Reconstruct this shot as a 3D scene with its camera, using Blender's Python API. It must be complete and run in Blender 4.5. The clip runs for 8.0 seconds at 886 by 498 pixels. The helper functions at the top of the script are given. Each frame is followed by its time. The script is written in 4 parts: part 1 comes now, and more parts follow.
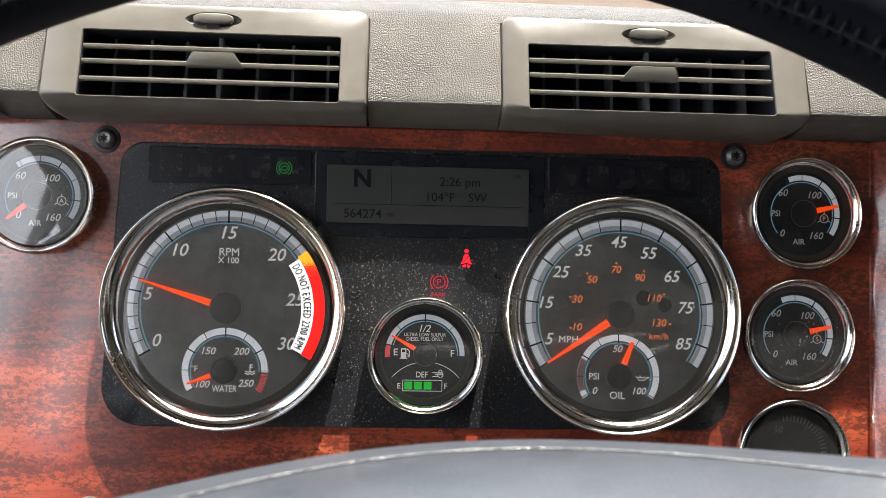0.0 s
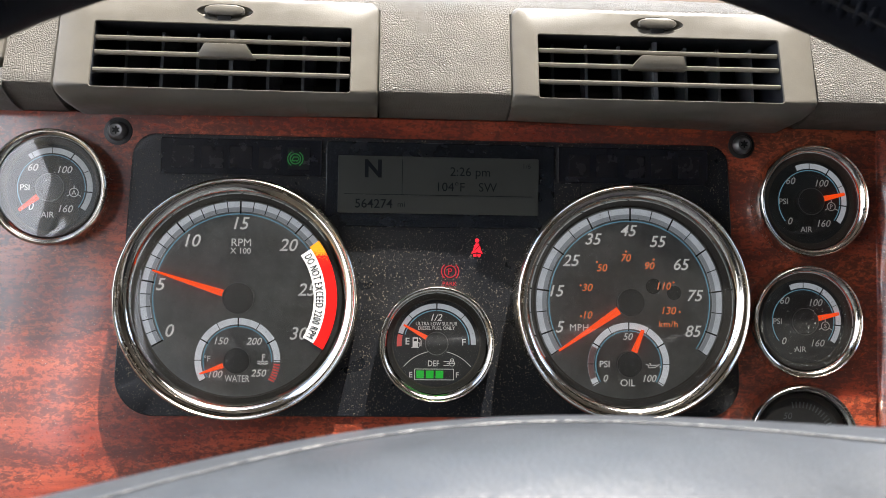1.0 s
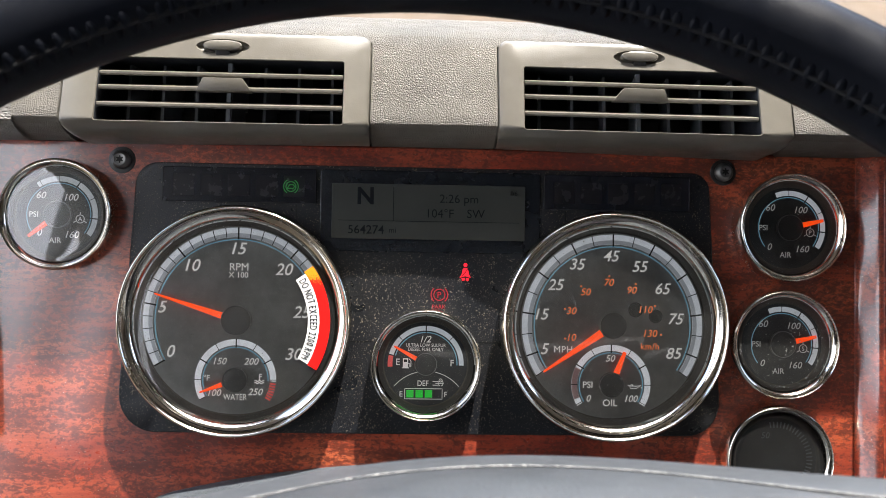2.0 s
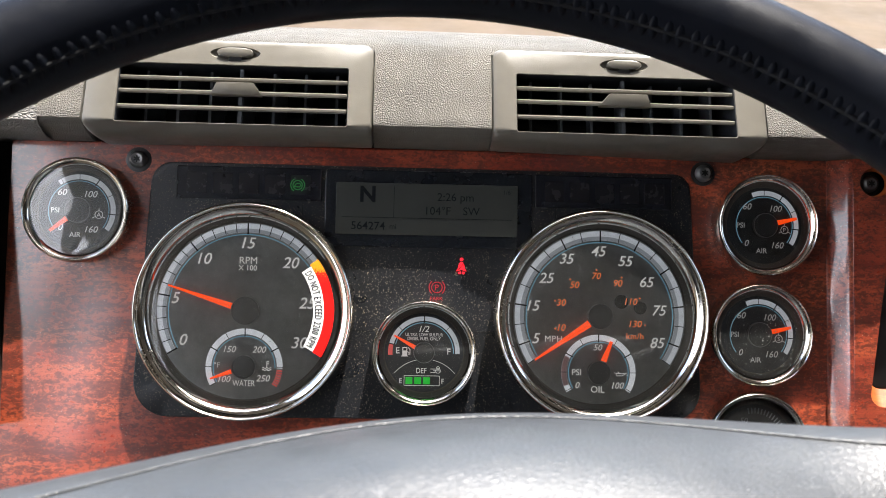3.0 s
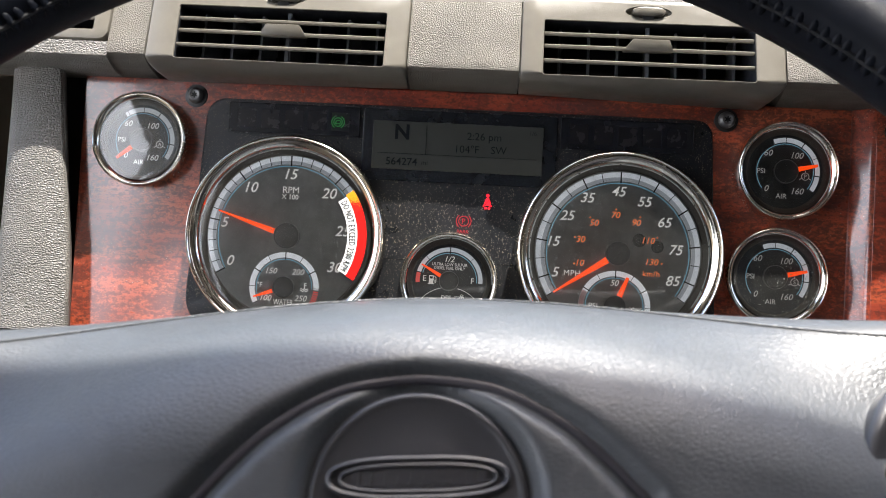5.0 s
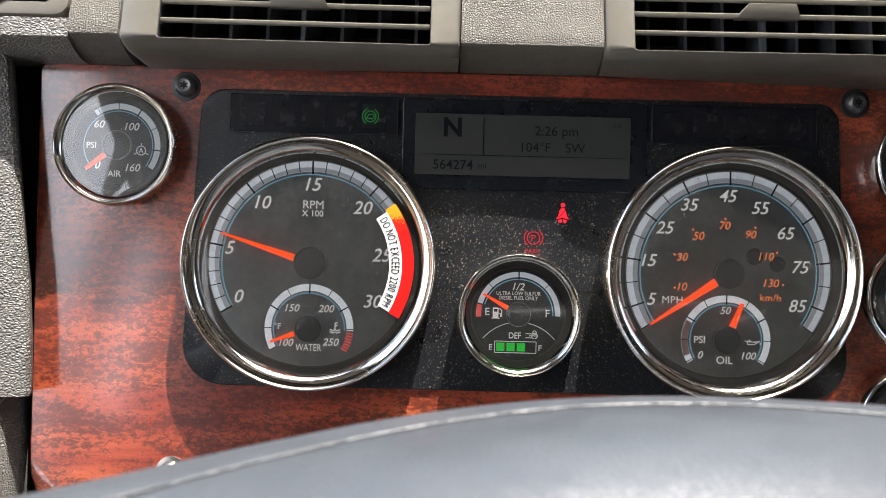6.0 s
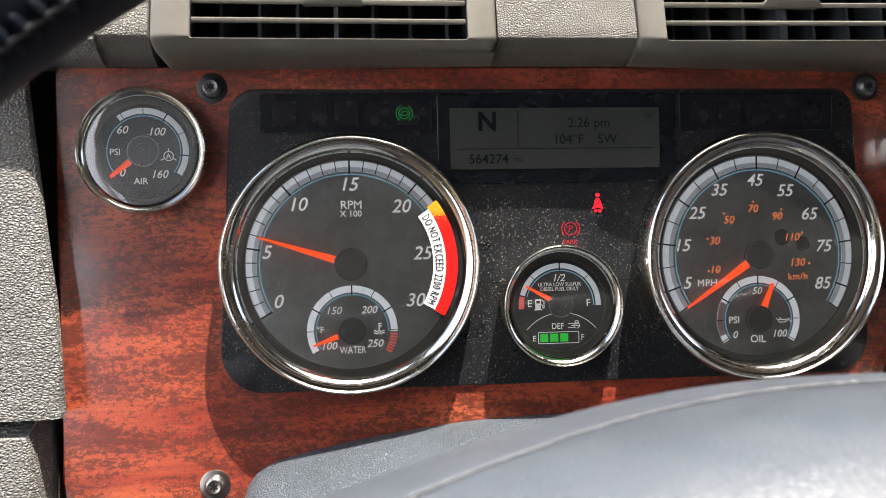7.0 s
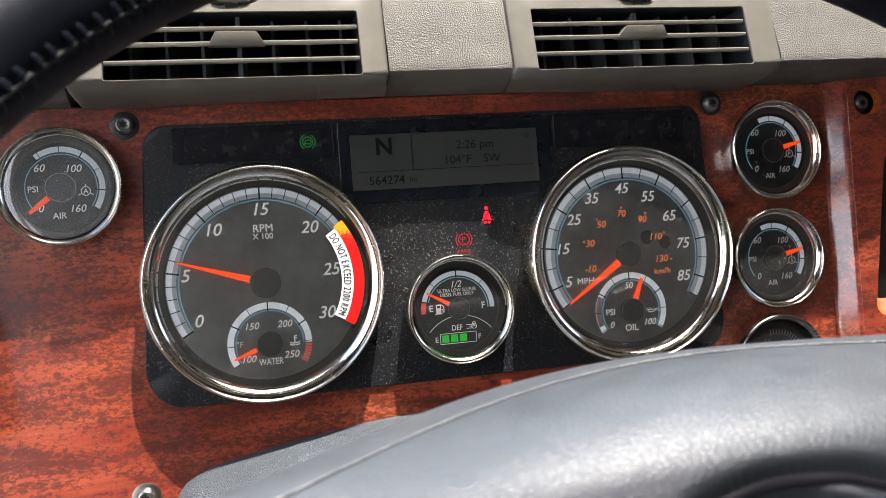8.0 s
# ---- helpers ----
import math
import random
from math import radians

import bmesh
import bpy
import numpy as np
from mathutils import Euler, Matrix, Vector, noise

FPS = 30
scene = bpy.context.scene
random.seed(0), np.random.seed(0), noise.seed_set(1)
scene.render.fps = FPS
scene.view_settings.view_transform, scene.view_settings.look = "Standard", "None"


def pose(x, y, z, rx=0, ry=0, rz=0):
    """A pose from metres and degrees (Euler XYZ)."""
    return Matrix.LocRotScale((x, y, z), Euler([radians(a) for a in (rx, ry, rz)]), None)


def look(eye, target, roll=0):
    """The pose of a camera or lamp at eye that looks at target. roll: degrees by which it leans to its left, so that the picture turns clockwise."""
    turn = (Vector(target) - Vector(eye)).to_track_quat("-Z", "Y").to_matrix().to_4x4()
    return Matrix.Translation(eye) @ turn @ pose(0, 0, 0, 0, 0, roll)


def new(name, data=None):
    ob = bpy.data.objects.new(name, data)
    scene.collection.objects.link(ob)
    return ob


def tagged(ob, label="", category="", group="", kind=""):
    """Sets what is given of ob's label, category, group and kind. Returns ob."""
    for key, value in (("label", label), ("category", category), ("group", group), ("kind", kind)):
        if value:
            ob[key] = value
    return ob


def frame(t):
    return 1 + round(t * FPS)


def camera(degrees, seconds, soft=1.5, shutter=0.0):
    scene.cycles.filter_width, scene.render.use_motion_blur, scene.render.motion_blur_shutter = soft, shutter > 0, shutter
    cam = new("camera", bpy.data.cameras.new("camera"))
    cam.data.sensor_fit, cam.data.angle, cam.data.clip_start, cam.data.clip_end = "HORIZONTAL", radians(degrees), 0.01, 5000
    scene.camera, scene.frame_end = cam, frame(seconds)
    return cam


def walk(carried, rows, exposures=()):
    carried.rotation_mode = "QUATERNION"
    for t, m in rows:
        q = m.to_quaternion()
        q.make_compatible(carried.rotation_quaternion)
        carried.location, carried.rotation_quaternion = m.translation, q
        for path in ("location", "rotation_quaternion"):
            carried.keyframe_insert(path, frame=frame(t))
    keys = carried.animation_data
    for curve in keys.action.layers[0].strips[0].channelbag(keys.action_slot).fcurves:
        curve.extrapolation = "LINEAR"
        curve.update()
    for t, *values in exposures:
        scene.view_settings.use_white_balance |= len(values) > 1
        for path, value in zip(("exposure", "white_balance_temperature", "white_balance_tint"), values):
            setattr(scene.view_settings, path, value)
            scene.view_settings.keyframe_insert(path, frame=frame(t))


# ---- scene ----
cam = camera(56.0, 8.0, soft=0.8)
# a small lens opening, held sharp on the dials: what is very near goes soft
cam.data.dof.use_dof = True
cam.data.dof.focus_distance, cam.data.dof.aperture_fstop = 0.455, 16.0
# the instrument panel leans back by this angle; its own axes are x to the right, y away from the driver, z up along the panel
PANEL_LEAN = 33.0
BASE = Matrix.Translation((0, 0, 1.05)) @ pose(0, 0, 0, -PANEL_LEAN, 0, 0)
# how far the brow, the vents and the side pieces stand off the panel
RELIEF = 1.32
# steering wheel: its centre and its axes in the panel's frame (across, up the wheel, towards the driver)
WHEEL_AT = Vector((0.0063, -0.2847, -0.1649))
WHEEL_AXES = (Vector((0.9943, 0.0835, 0.0668)), Vector((-0.0970, 0.4421, 0.8917)), Vector((0.0449, -0.8931, 0.4477)))
WHEEL_R, RIM_R, HUB_H = 0.2384, 0.0173, 0.0180
EXPOSURES = [(0.0, 2.68), (4.0, 2.68), (5.4, 2.84), (6.0, 2.71), (6.5, 2.81), (7.0, 2.78), (8.0, 2.72)]
PATH = [
    (0, (-0.0144, -0.4081, 1.2317), (0.0402, 0.4488, 0.7191), 3.04),
    (0.5, (-0.0203, -0.4129, 1.2272), (0.0475, 0.4483, 0.7235), 3.24),
    (1, (-0.0224, -0.4137, 1.2263), (0.0373, 0.4451, 0.7175), 2.87),
    (1.5, (-0.0250, -0.4157, 1.2272), (0.0386, 0.4452, 0.7225), 2.77),
    (1.7, (-0.0158, -0.4151, 1.2374), (0.0291, 0.4372, 0.7163), 2.43),
    (2.8, (-0.0052, -0.4478, 1.2620), (0.0332, 0.4075, 0.7454), 2.38),
    (3, (-0.0131, -0.4518, 1.2543), (0.0364, 0.4137, 0.7559), 2.80),
    (3.5, (-0.0158, -0.4496, 1.2624), (0.0068, 0.4100, 0.7519), 2.64),
    (4, (-0.0033, -0.4699, 1.2538), (-0.0050, 0.3902, 0.7438), 2.54),
    (4.2, (0.0001, -0.4720, 1.2422), (-0.0160, 0.3897, 0.7351), 2.27),
    (5.3, (0.0242, -0.4993, 1.2483), (-0.0250, 0.3503, 0.7232), 1.40),
    (5.5, (0.0008, -0.4785, 1.2503), (-0.0339, 0.3679, 0.7190), 1.48),
    (6, (-0.0371, -0.3924, 1.2086), (-0.0365, 0.4501, 0.6698), 1.48),
    (6.5, (-0.0787, -0.3581, 1.1872), (-0.0151, 0.4988, 0.6756), 2.13),
    (7, (-0.0983, -0.3883, 1.2075), (0.0026, 0.4453, 0.6644), 2.53),
    (7.5, (-0.0949, -0.4137, 1.2307), (0.0475, 0.4155, 0.6902), 2.81),
    (8, (-0.1062, -0.4221, 1.2327), (0.1134, 0.3973, 0.7032), 3.81),
]
walk(cam, [(t, look(eye, target, roll)) for t, eye, target, roll in PATH], EXPOSURES)

# ---------------------------------------------------------------- light
SUN_TO = (BASE.to_3x3() @ Vector((0.174, -0.255, 0.951))).normalized()
world = bpy.data.worlds.new("daylight")
scene.world = world
world.use_nodes = True
wn = world.node_tree.nodes
sky = wn.new("ShaderNodeTexSky")
sky.sky_type = "NISHITA"
sky.sun_disc = False
sky.dust_density = 3.0
sky.sun_elevation = math.asin(SUN_TO.z)
sky.sun_rotation = math.atan2(SUN_TO.x, SUN_TO.y)
world.node_tree.links.new(sky.outputs[0], wn["Background"].inputs[0])
wn["Background"].inputs[1].default_value = 0.15

sun_data = bpy.data.lights.new("sun", "SUN")
sun_data.energy, sun_data.angle, sun_data.color = 2.9, radians(0.55), (1.0, 0.955, 0.895)
sun = new("sun", sun_data)
sun.matrix_world = Matrix.Translation((0, 0, 6)) @ SUN_TO.to_track_quat("Z", "Y").to_matrix().to_4x4()


# ---------------------------------------------------------------- materials
def material(name, base, rough=0.5, metal=0.0, coat=0.0, spec=0.5):
    m = bpy.data.materials.new(name)
    m.use_nodes = True
    b = m.node_tree.nodes["Principled BSDF"]
    b.inputs["Base Color"].default_value = (*base, 1)
    b.inputs["Roughness"].default_value = rough
    b.inputs["Metallic"].default_value = metal
    b.inputs["Coat Weight"].default_value = coat
    b.inputs["Coat Roughness"].default_value = 0.08
    b.inputs["Specular IOR Level"].default_value = spec
    return m


def nodes_of(m):
    t = m.node_tree
    return t.nodes, t.links, t.nodes["Principled BSDF"]


def coords(m, scale=(1, 1, 1)):
    n, l, _ = nodes_of(m)
    tc, mp = n.new("ShaderNodeTexCoord"), n.new("ShaderNodeMapping")
    mp.inputs["Scale"].default_value = scale
    l.new(tc.outputs["Object"], mp.inputs["Vector"])
    return mp.outputs["Vector"]


def noise_tex(m, vec, scale, detail=4.0, rough=0.55, distort=0.0):
    n, l, _ = nodes_of(m)
    t = n.new("ShaderNodeTexNoise")
    t.inputs["Scale"].default_value, t.inputs["Detail"].default_value = scale, detail
    t.inputs["Roughness"].default_value, t.inputs["Distortion"].default_value = rough, distort
    l.new(vec, t.inputs["Vector"])
    return t.outputs["Fac"]


def ramp(m, fac, stops):
    n, l, _ = nodes_of(m)
    r = n.new("ShaderNodeValToRGB")
    e = r.color_ramp.elements
    while len(e) < len(stops):
        e.new(0.5)
    for i, (p, c) in enumerate(stops):
        e[i].position = p
        e[i].color = (*c, 1) if len(c) == 3 else c
    l.new(fac, r.inputs["Fac"])
    return r.outputs["Color"]


def mix(m, fac, a, b, kind="MIX"):
    n, l, _ = nodes_of(m)
    x = n.new("ShaderNodeMix")
    x.data_type, x.blend_type = "RGBA", kind
    for sock, v in ((x.inputs["Factor"], fac), (x.inputs["A"], a), (x.inputs["B"], b)):
        if isinstance(v, (int, float)):
            sock.default_value = v
        elif isinstance(v, tuple):
            sock.default_value = (*v, 1)
        else:
            l.new(v, sock)
    return x.outputs["Result"]


def bump(m, height, strength, distance):
    n, l, b = nodes_of(m)
    k = n.new("ShaderNodeBump")
    k.inputs["Strength"].default_value, k.inputs["Distance"].default_value = strength, distance
    l.new(height, k.inputs["Height"])
    l.new(k.outputs["Normal"], b.inputs["Normal"])


def grained(name, base, rough, grain, depth, spread=0.25, spec=0.5, stretch=(1, 1, 1)):
    """A moulded leather grain: rounded cells with fine valleys between them, and a slow change of tone."""
    m = material(name, base, rough, spec=spec)
    n, l, b = nodes_of(m)
    v = coords(m, stretch)
    warp = noise_tex(m, v, grain * 0.5, 2)
    add = n.new("ShaderNodeVectorMath")
    add.operation = "MULTIPLY_ADD"
    l.new(warp, add.inputs[0])
    add.inputs[1].default_value = (0.6 / grain,) * 3
    l.new(v, add.inputs[2])
    vo = n.new("ShaderNodeTexVoronoi")
    vo.feature = "DISTANCE_TO_EDGE"
    vo.inputs["Scale"].default_value = grain
    l.new(add.outputs[0], vo.inputs["Vector"])
    inv = ramp(m, vo.outputs["Distance"], [(0.0, (0, 0, 0)), (0.10, (0.55,) * 3), (0.32, (1, 1, 1))])
    inv = mix(m, 0.15, inv, noise_tex(m, v, grain * 3, 2), "MIX")
    bump(m, inv, 0.9, depth)
    tone = noise_tex(m, v, 18, 5)
    lo, hi = tuple(c * (1 - spread) for c in base), tuple(min(1, c * (1 + spread)) for c in base)
    col = ramp(m, tone, [(0.3, lo), (0.7, hi)])
    l.new(col, b.inputs["Base Color"])
    fine = noise_tex(m, v, 90, 3)
    l.new(ramp(m, fine, [(0.3, (rough * 0.85,) * 3), (0.7, (min(1, rough * 1.2),) * 3)]), b.inputs["Roughness"])
    return m


def dusted(m, base, amount, scale=900.0, rough=0.35):
    """Fine pale grains of dust and a thin patchy film over a dark plastic."""
    n, l, b = nodes_of(m)
    v = coords(m)
    grains = noise_tex(m, v, scale, 1.0, 0.5)
    grains = ramp(m, grains, [(0.655, (0, 0, 0)), (0.70, (1, 1, 1))])
    patch = ramp(m, noise_tex(m, v, 45, 3), [(0.35, (0.25,) * 3), (0.7, (1, 1, 1))])
    dust = mix(m, 1.0, grains, patch, "MULTIPLY")
    film = ramp(m, noise_tex(m, v, 25, 6, 0.7), [(0.35, base), (0.75, tuple(c + d * amount for c, d in zip(base, (0.020, 0.017, 0.011))))])
    bump(m, mix(m, 0.5, noise_tex(m, v, scale * 1.3, 2.0), grains), 0.9, 0.00045)
    n_amount = n.new("ShaderNodeMath")
    n_amount.operation = "MULTIPLY"
    l.new(dust, n_amount.inputs[0])
    n_amount.inputs[1].default_value = amount
    l.new(mix(m, n_amount.outputs[0], film, (0.42, 0.35, 0.24)), b.inputs["Base Color"])
    l.new(ramp(m, noise_tex(m, v, 60, 3), [(0.3, (rough * 0.8,) * 3), (0.7, (rough * 1.25,) * 3)]), b.inputs["Roughness"])
    return m


def edge_material():
    """Wood without lacquer for the cut edges, its orange picked to give their sunlit glow."""
    m = material("cut_wood_edge", (0.30, 0.070, 0.014), 0.5, spec=0.25)
    n, l, b = nodes_of(m)
    f = noise_tex(m, coords(m, (0.3, 1, 1)), 420, 5, 0.65)
    l.new(ramp(m, f, [(0.3, (0.20, 0.040, 0.009)), (0.7, (0.36, 0.090, 0.018))]), b.inputs["Base Color"])
    bump(m, f, 0.1, 0.0003)
    return m


def wood_material():
    """Lacquered red veneer: slow horizontal bands, clumps of dark ragged flecks drawn out along the grain, fine dust."""
    m = material("burl_wood", (0.2, 0.045, 0.015), 0.3, coat=1.0)
    n, l, b = nodes_of(m)
    b.inputs["Coat Roughness"].default_value, b.inputs["Coat IOR"].default_value = 0.13, 1.7
    v = coords(m, (0.60, 1, 1))
    band = noise_tex(m, coords(m, (0.16, 1, 1)), 52, 4, 0.6, 0.5)
    body = ramp(m, band, [(0.30, (0.160, 0.0220, 0.0120)), (0.46, (0.265, 0.0425, 0.0200)), (0.60, (0.370, 0.074, 0.031)), (0.72, (0.45, 0.108, 0.044))])
    fleck = noise_tex(m, v, 430, 9, 0.76, 0.4)
    clump = noise_tex(m, coords(m, (0.30, 1, 1)), 62, 5, 0.65, 1.0)
    s_mul = n.new("ShaderNodeMath")
    s_mul.operation = "MULTIPLY_ADD"
    l.new(clump, s_mul.inputs[0])
    s_mul.inputs[1].default_value = 0.60
    l.new(fleck, s_mul.inputs[2])
    dark = ramp(m, s_mul.outputs[0], [(0.765, (0, 0, 0)), (0.812, (0.68,) * 3), (0.92, (0.92,) * 3)])
    col = mix(m, dark, body, (0.084, 0.0175, 0.0105))
    pores = ramp(m, noise_tex(m, v, 1500, 3, 0.6), [(0.60, (0, 0, 0)), (0.66, (0.75,) * 3)])
    col = mix(m, pores, col, (0.085, 0.015, 0.009))
    fine = ramp(m, noise_tex(m, coords(m, (0.10, 1, 1)), 420, 4, 0.6), [(0.35, (0.80,) * 3), (0.65, (1.14, 1.1, 1.08))])
    col = mix(m, 1.0, col, fine, "MULTIPLY")
    speck = ramp(m, noise_tex(m, coords(m), 1300, 1.0), [(0.72, (0, 0, 0)), (0.76, (0.8,) * 3)])
    l.new(mix(m, speck, col, (0.60, 0.48, 0.38)), b.inputs["Base Color"])
    l.new(ramp(m, fleck, [(0.3, (0.24,) * 3), (0.7, (0.40,) * 3)]), b.inputs["Roughness"])
    bump(m, fleck, 0.08, 0.0004)
    return m


def chrome_material():
    m = material("chrome", (0.74, 0.70, 0.62), 0.08, metal=1.0)
    n, l, b = nodes_of(m)
    v = coords(m)
    spots = ramp(m, noise_tex(m, v, 1000, 2.0, 0.6), [(0.57, (0, 0, 0)), (0.65, (1, 1, 1))])
    patch = ramp(m, noise_tex(m, v, 40, 3), [(0.36, (0.12,) * 3), (0.62, (0.60,) * 3)])
    d = mix(m, 1.0, spots, patch, "MULTIPLY")
    l.new(mix(m, d, (0.74, 0.70, 0.62), (0.52, 0.45, 0.34)), b.inputs["Base Color"])
    l.new(ramp(m, d, [(0.0, (0.08,) * 3), (0.7, (0.34,) * 3)]), b.inputs["Roughness"])
    return m


def glass_material(name, dust, specks=0.69, size=1150, ior=1.8):
    """A clear pane: transparent with a Fresnel gloss, and specks of dust on its face."""
    m = bpy.data.materials.new(name)
    m.use_nodes = True
    n, l = m.node_tree.nodes, m.node_tree.links
    b = n["Principled BSDF"]
    out = n["Material Output"]
    b.inputs["Base Color"].default_value = (0.37, 0.38, 0.36, 1)
    b.inputs["Roughness"].default_value = 0.9
    clear, gloss, fres = n.new("ShaderNodeBsdfTransparent"), n.new("ShaderNodeBsdfGlossy"), n.new("ShaderNodeFresnel")
    gloss.inputs["Roughness"].default_value = 0.03
    fres.inputs["IOR"].default_value = ior if dust else 1.52
    pane = n.new("ShaderNodeMixShader")
    l.new(fres.outputs[0], pane.inputs[0])
    l.new(clear.outputs[0], pane.inputs[1])
    l.new(gloss.outputs[0], pane.inputs[2])
    if not dust:
        l.new(pane.outputs[0], out.inputs["Surface"])
        return m
    v = coords(m)
    grains = ramp(m, noise_tex(m, v, size, 1.5, 0.5), [(specks, (0, 0, 0)), (specks + 0.05, (1, 1, 1))])
    patch = ramp(m, noise_tex(m, v, 70, 3), [(0.4, (0.15,) * 3), (0.65, (0.9,) * 3)])
    d = mix(m, 1.0, grains, patch, "MULTIPLY")
    film = ramp(m, noise_tex(m, v, 30, 5, 0.65), [(0.3, (dust * 0.5,) * 3), (0.75, (dust * 1.4,) * 3)])
    total = mix(m, 1.0, d, film, "ADD")
    face = n.new("ShaderNodeMixShader")
    l.new(total, face.inputs[0])
    l.new(pane.outputs[0], face.inputs[1])
    l.new(b.outputs[0], face.inputs[2])
    l.new(face.outputs[0], out.inputs["Surface"])
    return m


def lit_material(name, colour, strength):
    m = material(name, tuple(c * 0.3 for c in colour), 0.4)
    b = m.node_tree.nodes["Principled BSDF"]
    b.inputs["Emission Color"].default_value = (*colour, 1)
    b.inputs["Emission Strength"].default_value = strength
    return m


def backlit(m, colour, strength):
    """Print that the gauge's own lamps shine through."""
    b = m.node_tree.nodes["Principled BSDF"]
    b.inputs["Emission Color"].default_value = (*colour, 1)
    b.inputs["Emission Strength"].default_value = strength
    return m


def worn(name, base, rough, spread=0.12, scale=40.0, spec=0.5, relief=0.25):
    """Plain moulded plastic or paint with slow changes of tone and gloss and a fine texture."""
    m = material(name, base, rough, spec=spec)
    n, l, b = nodes_of(m)
    v = coords(m)
    f = noise_tex(m, v, scale, 6, 0.65)
    l.new(ramp(m, f, [(0.3, tuple(c * (1 - spread) for c in base)), (0.7, tuple(min(1, c * (1 + spread)) for c in base))]), b.inputs["Base Color"])
    l.new(ramp(m, noise_tex(m, v, scale * 3, 3), [(0.3, (rough * 0.85,) * 3), (0.7, (rough * 1.15,) * 3)]), b.inputs["Roughness"])
    if relief:
        bump(m, noise_tex(m, v, 1400, 2), relief, 0.0002)
    return m


WOOD = wood_material()
WOOD_EDGE = edge_material()
CHROME = chrome_material()
CLUSTER = dusted(material("cluster_plastic", (0.0062, 0.0076, 0.0106), 0.33, spec=0.32), (0.0062, 0.0076, 0.0106), 0.46, 1300.0, 0.33)
VISOR = dusted(material("visor_plastic", (0.005, 0.007, 0.010), 0.22, spec=0.3), (0.005, 0.007, 0.010), 0.03, 1300, 0.25)
LAMPWIN = worn("lamp_window_plastic", (0.0085, 0.0095, 0.0125), 0.25, 0.1, 60, spec=0.4, relief=0.0)
DIAL = worn("dial_face", (0.225, 0.232, 0.224), 0.6, 0.2, 60, spec=0.25, relief=0.0)
DIAL_DARK = worn("dark_dial_face", (0.034, 0.037, 0.041), 0.6, 0.2, 60, spec=0.25, relief=0.0)
CAP = material("pointer_cap", (0.030, 0.032, 0.034), 0.42)
CAP_GLINT = material("cap_edge", (0.16, 0.165, 0.165), 0.4)
BLACK = worn("black_plastic", (0.012, 0.012, 0.012), 0.45)
WALL = material("gauge_wall", (0.11, 0.10, 0.085), 0.48, metal=1.0)
SLOT = worn("duct_black", (0.012, 0.014, 0.019), 0.6)
GLASS = glass_material("gauge_glass", 0.030, 0.70, ior=1.60)
GLASS_DUSTY = glass_material("dusty_gauge_glass", 0.03, 0.63, 800)
GLASS_VEIL = glass_material("reflection_veil_glass", 0.22, ior=2.1)
GLASS_CLEAN = glass_material("clean_gauge_glass", 0.025)
PANE = glass_material("window_glass", 0.0)
WHITE = backlit(worn("white_print", (0.62, 0.62, 0.60), 0.5, 0.06), (1, 0.98, 0.95), 0.055)
BAND = backlit(worn("scale_grey", (0.57, 0.59, 0.61), 0.5, 0.12, 160), (0.85, 0.92, 1.0), 0.045)
BAND_DIM = backlit(worn("scale_shade", (0.27, 0.29, 0.31), 0.5, 0.12, 160), (0.85, 0.92, 1.0), 0.02)
BAND_LIGHT = backlit(worn("scale_white", (0.74, 0.76, 0.78), 0.5, 0.12, 160), (0.9, 0.95, 1.0), 0.06)
WHITE_DIM = backlit(worn("dim_white_print", (0.46, 0.47, 0.47), 0.5, 0.06), (1, 0.98, 0.95), 0.02)
BLUE = backlit(worn("blue_print", (0.16, 0.36, 0.48), 0.5, 0.1), (0.25, 0.6, 0.8), 0.05)
ORANGE = backlit(worn("orange_print", (0.70, 0.16, 0.05), 0.5, 0.06), (1, 0.22, 0.06), 0.09)
NEEDLE = backlit(material("needle_orange", (0.90, 0.075, 0.006), 0.5, spec=0.25), (1, 0.075, 0.004), 0.13)
RED = worn("red_band", (0.80, 0.006, 0.004), 0.65, 0.05, spec=0.15, relief=0.0)
STICKER = worn("white_sticker", (0.80, 0.79, 0.75), 0.5, 0.04)
INK = material("black_ink", (0.008, 0.008, 0.008), 0.6, spec=0.2)
DARKRED = backlit(worn("dark_red_print", (0.80, 0.10, 0.09), 0.5), (1, 0.12, 0.1), 0.05)
LCD = worn("display_glass", (0.039, 0.041, 0.037), 0.5, 0.05, spec=0.08, relief=0.0)
CELL = worn("unlit_lamp", (0.0115, 0.0112, 0.0130), 0.26, 0.1, 60, spec=0.4, relief=0.0)
LCD_INK = material("display_segment", (0.004, 0.005, 0.007), 0.5, spec=0.12)
GREEN_LAMP = lit_material("green_lamp", (0.03, 0.45, 0.08), 0.02)
GREEN_BAR = lit_material("green_bar", (0.008, 0.75, 0.04), 0.075)
RED_LAMP = lit_material("red_lamp", (0.9, 0.015, 0.03), 0.26)
RED_DIM = lit_material("red_lamp_dim", (0.55, 0.012, 0.03), 0.05)
VENT = worn("grey_vent_plastic", (0.108, 0.099, 0.081), 0.34, 0.1, 60)
PAD = grained("pebbled_dash_skin", (0.124, 0.112, 0.088), 0.54, 900, 0.0013)
TRIM = grained("pebbled_trim_skin", (0.130, 0.122, 0.106), 0.48, 760, 0.0009, stretch=(0.6, 1, 1))
COLUMN = grained("column_skin", (0.042, 0.050, 0.058), 0.48, 800, 0.00070)
RIM = grained("rim_leather", (0.0052, 0.0062, 0.0092), 0.36, 1300, 0.00003, spec=0.08)
LACE = worn("lace_thread", (0.008, 0.008, 0.009), 0.7, spec=0.2)
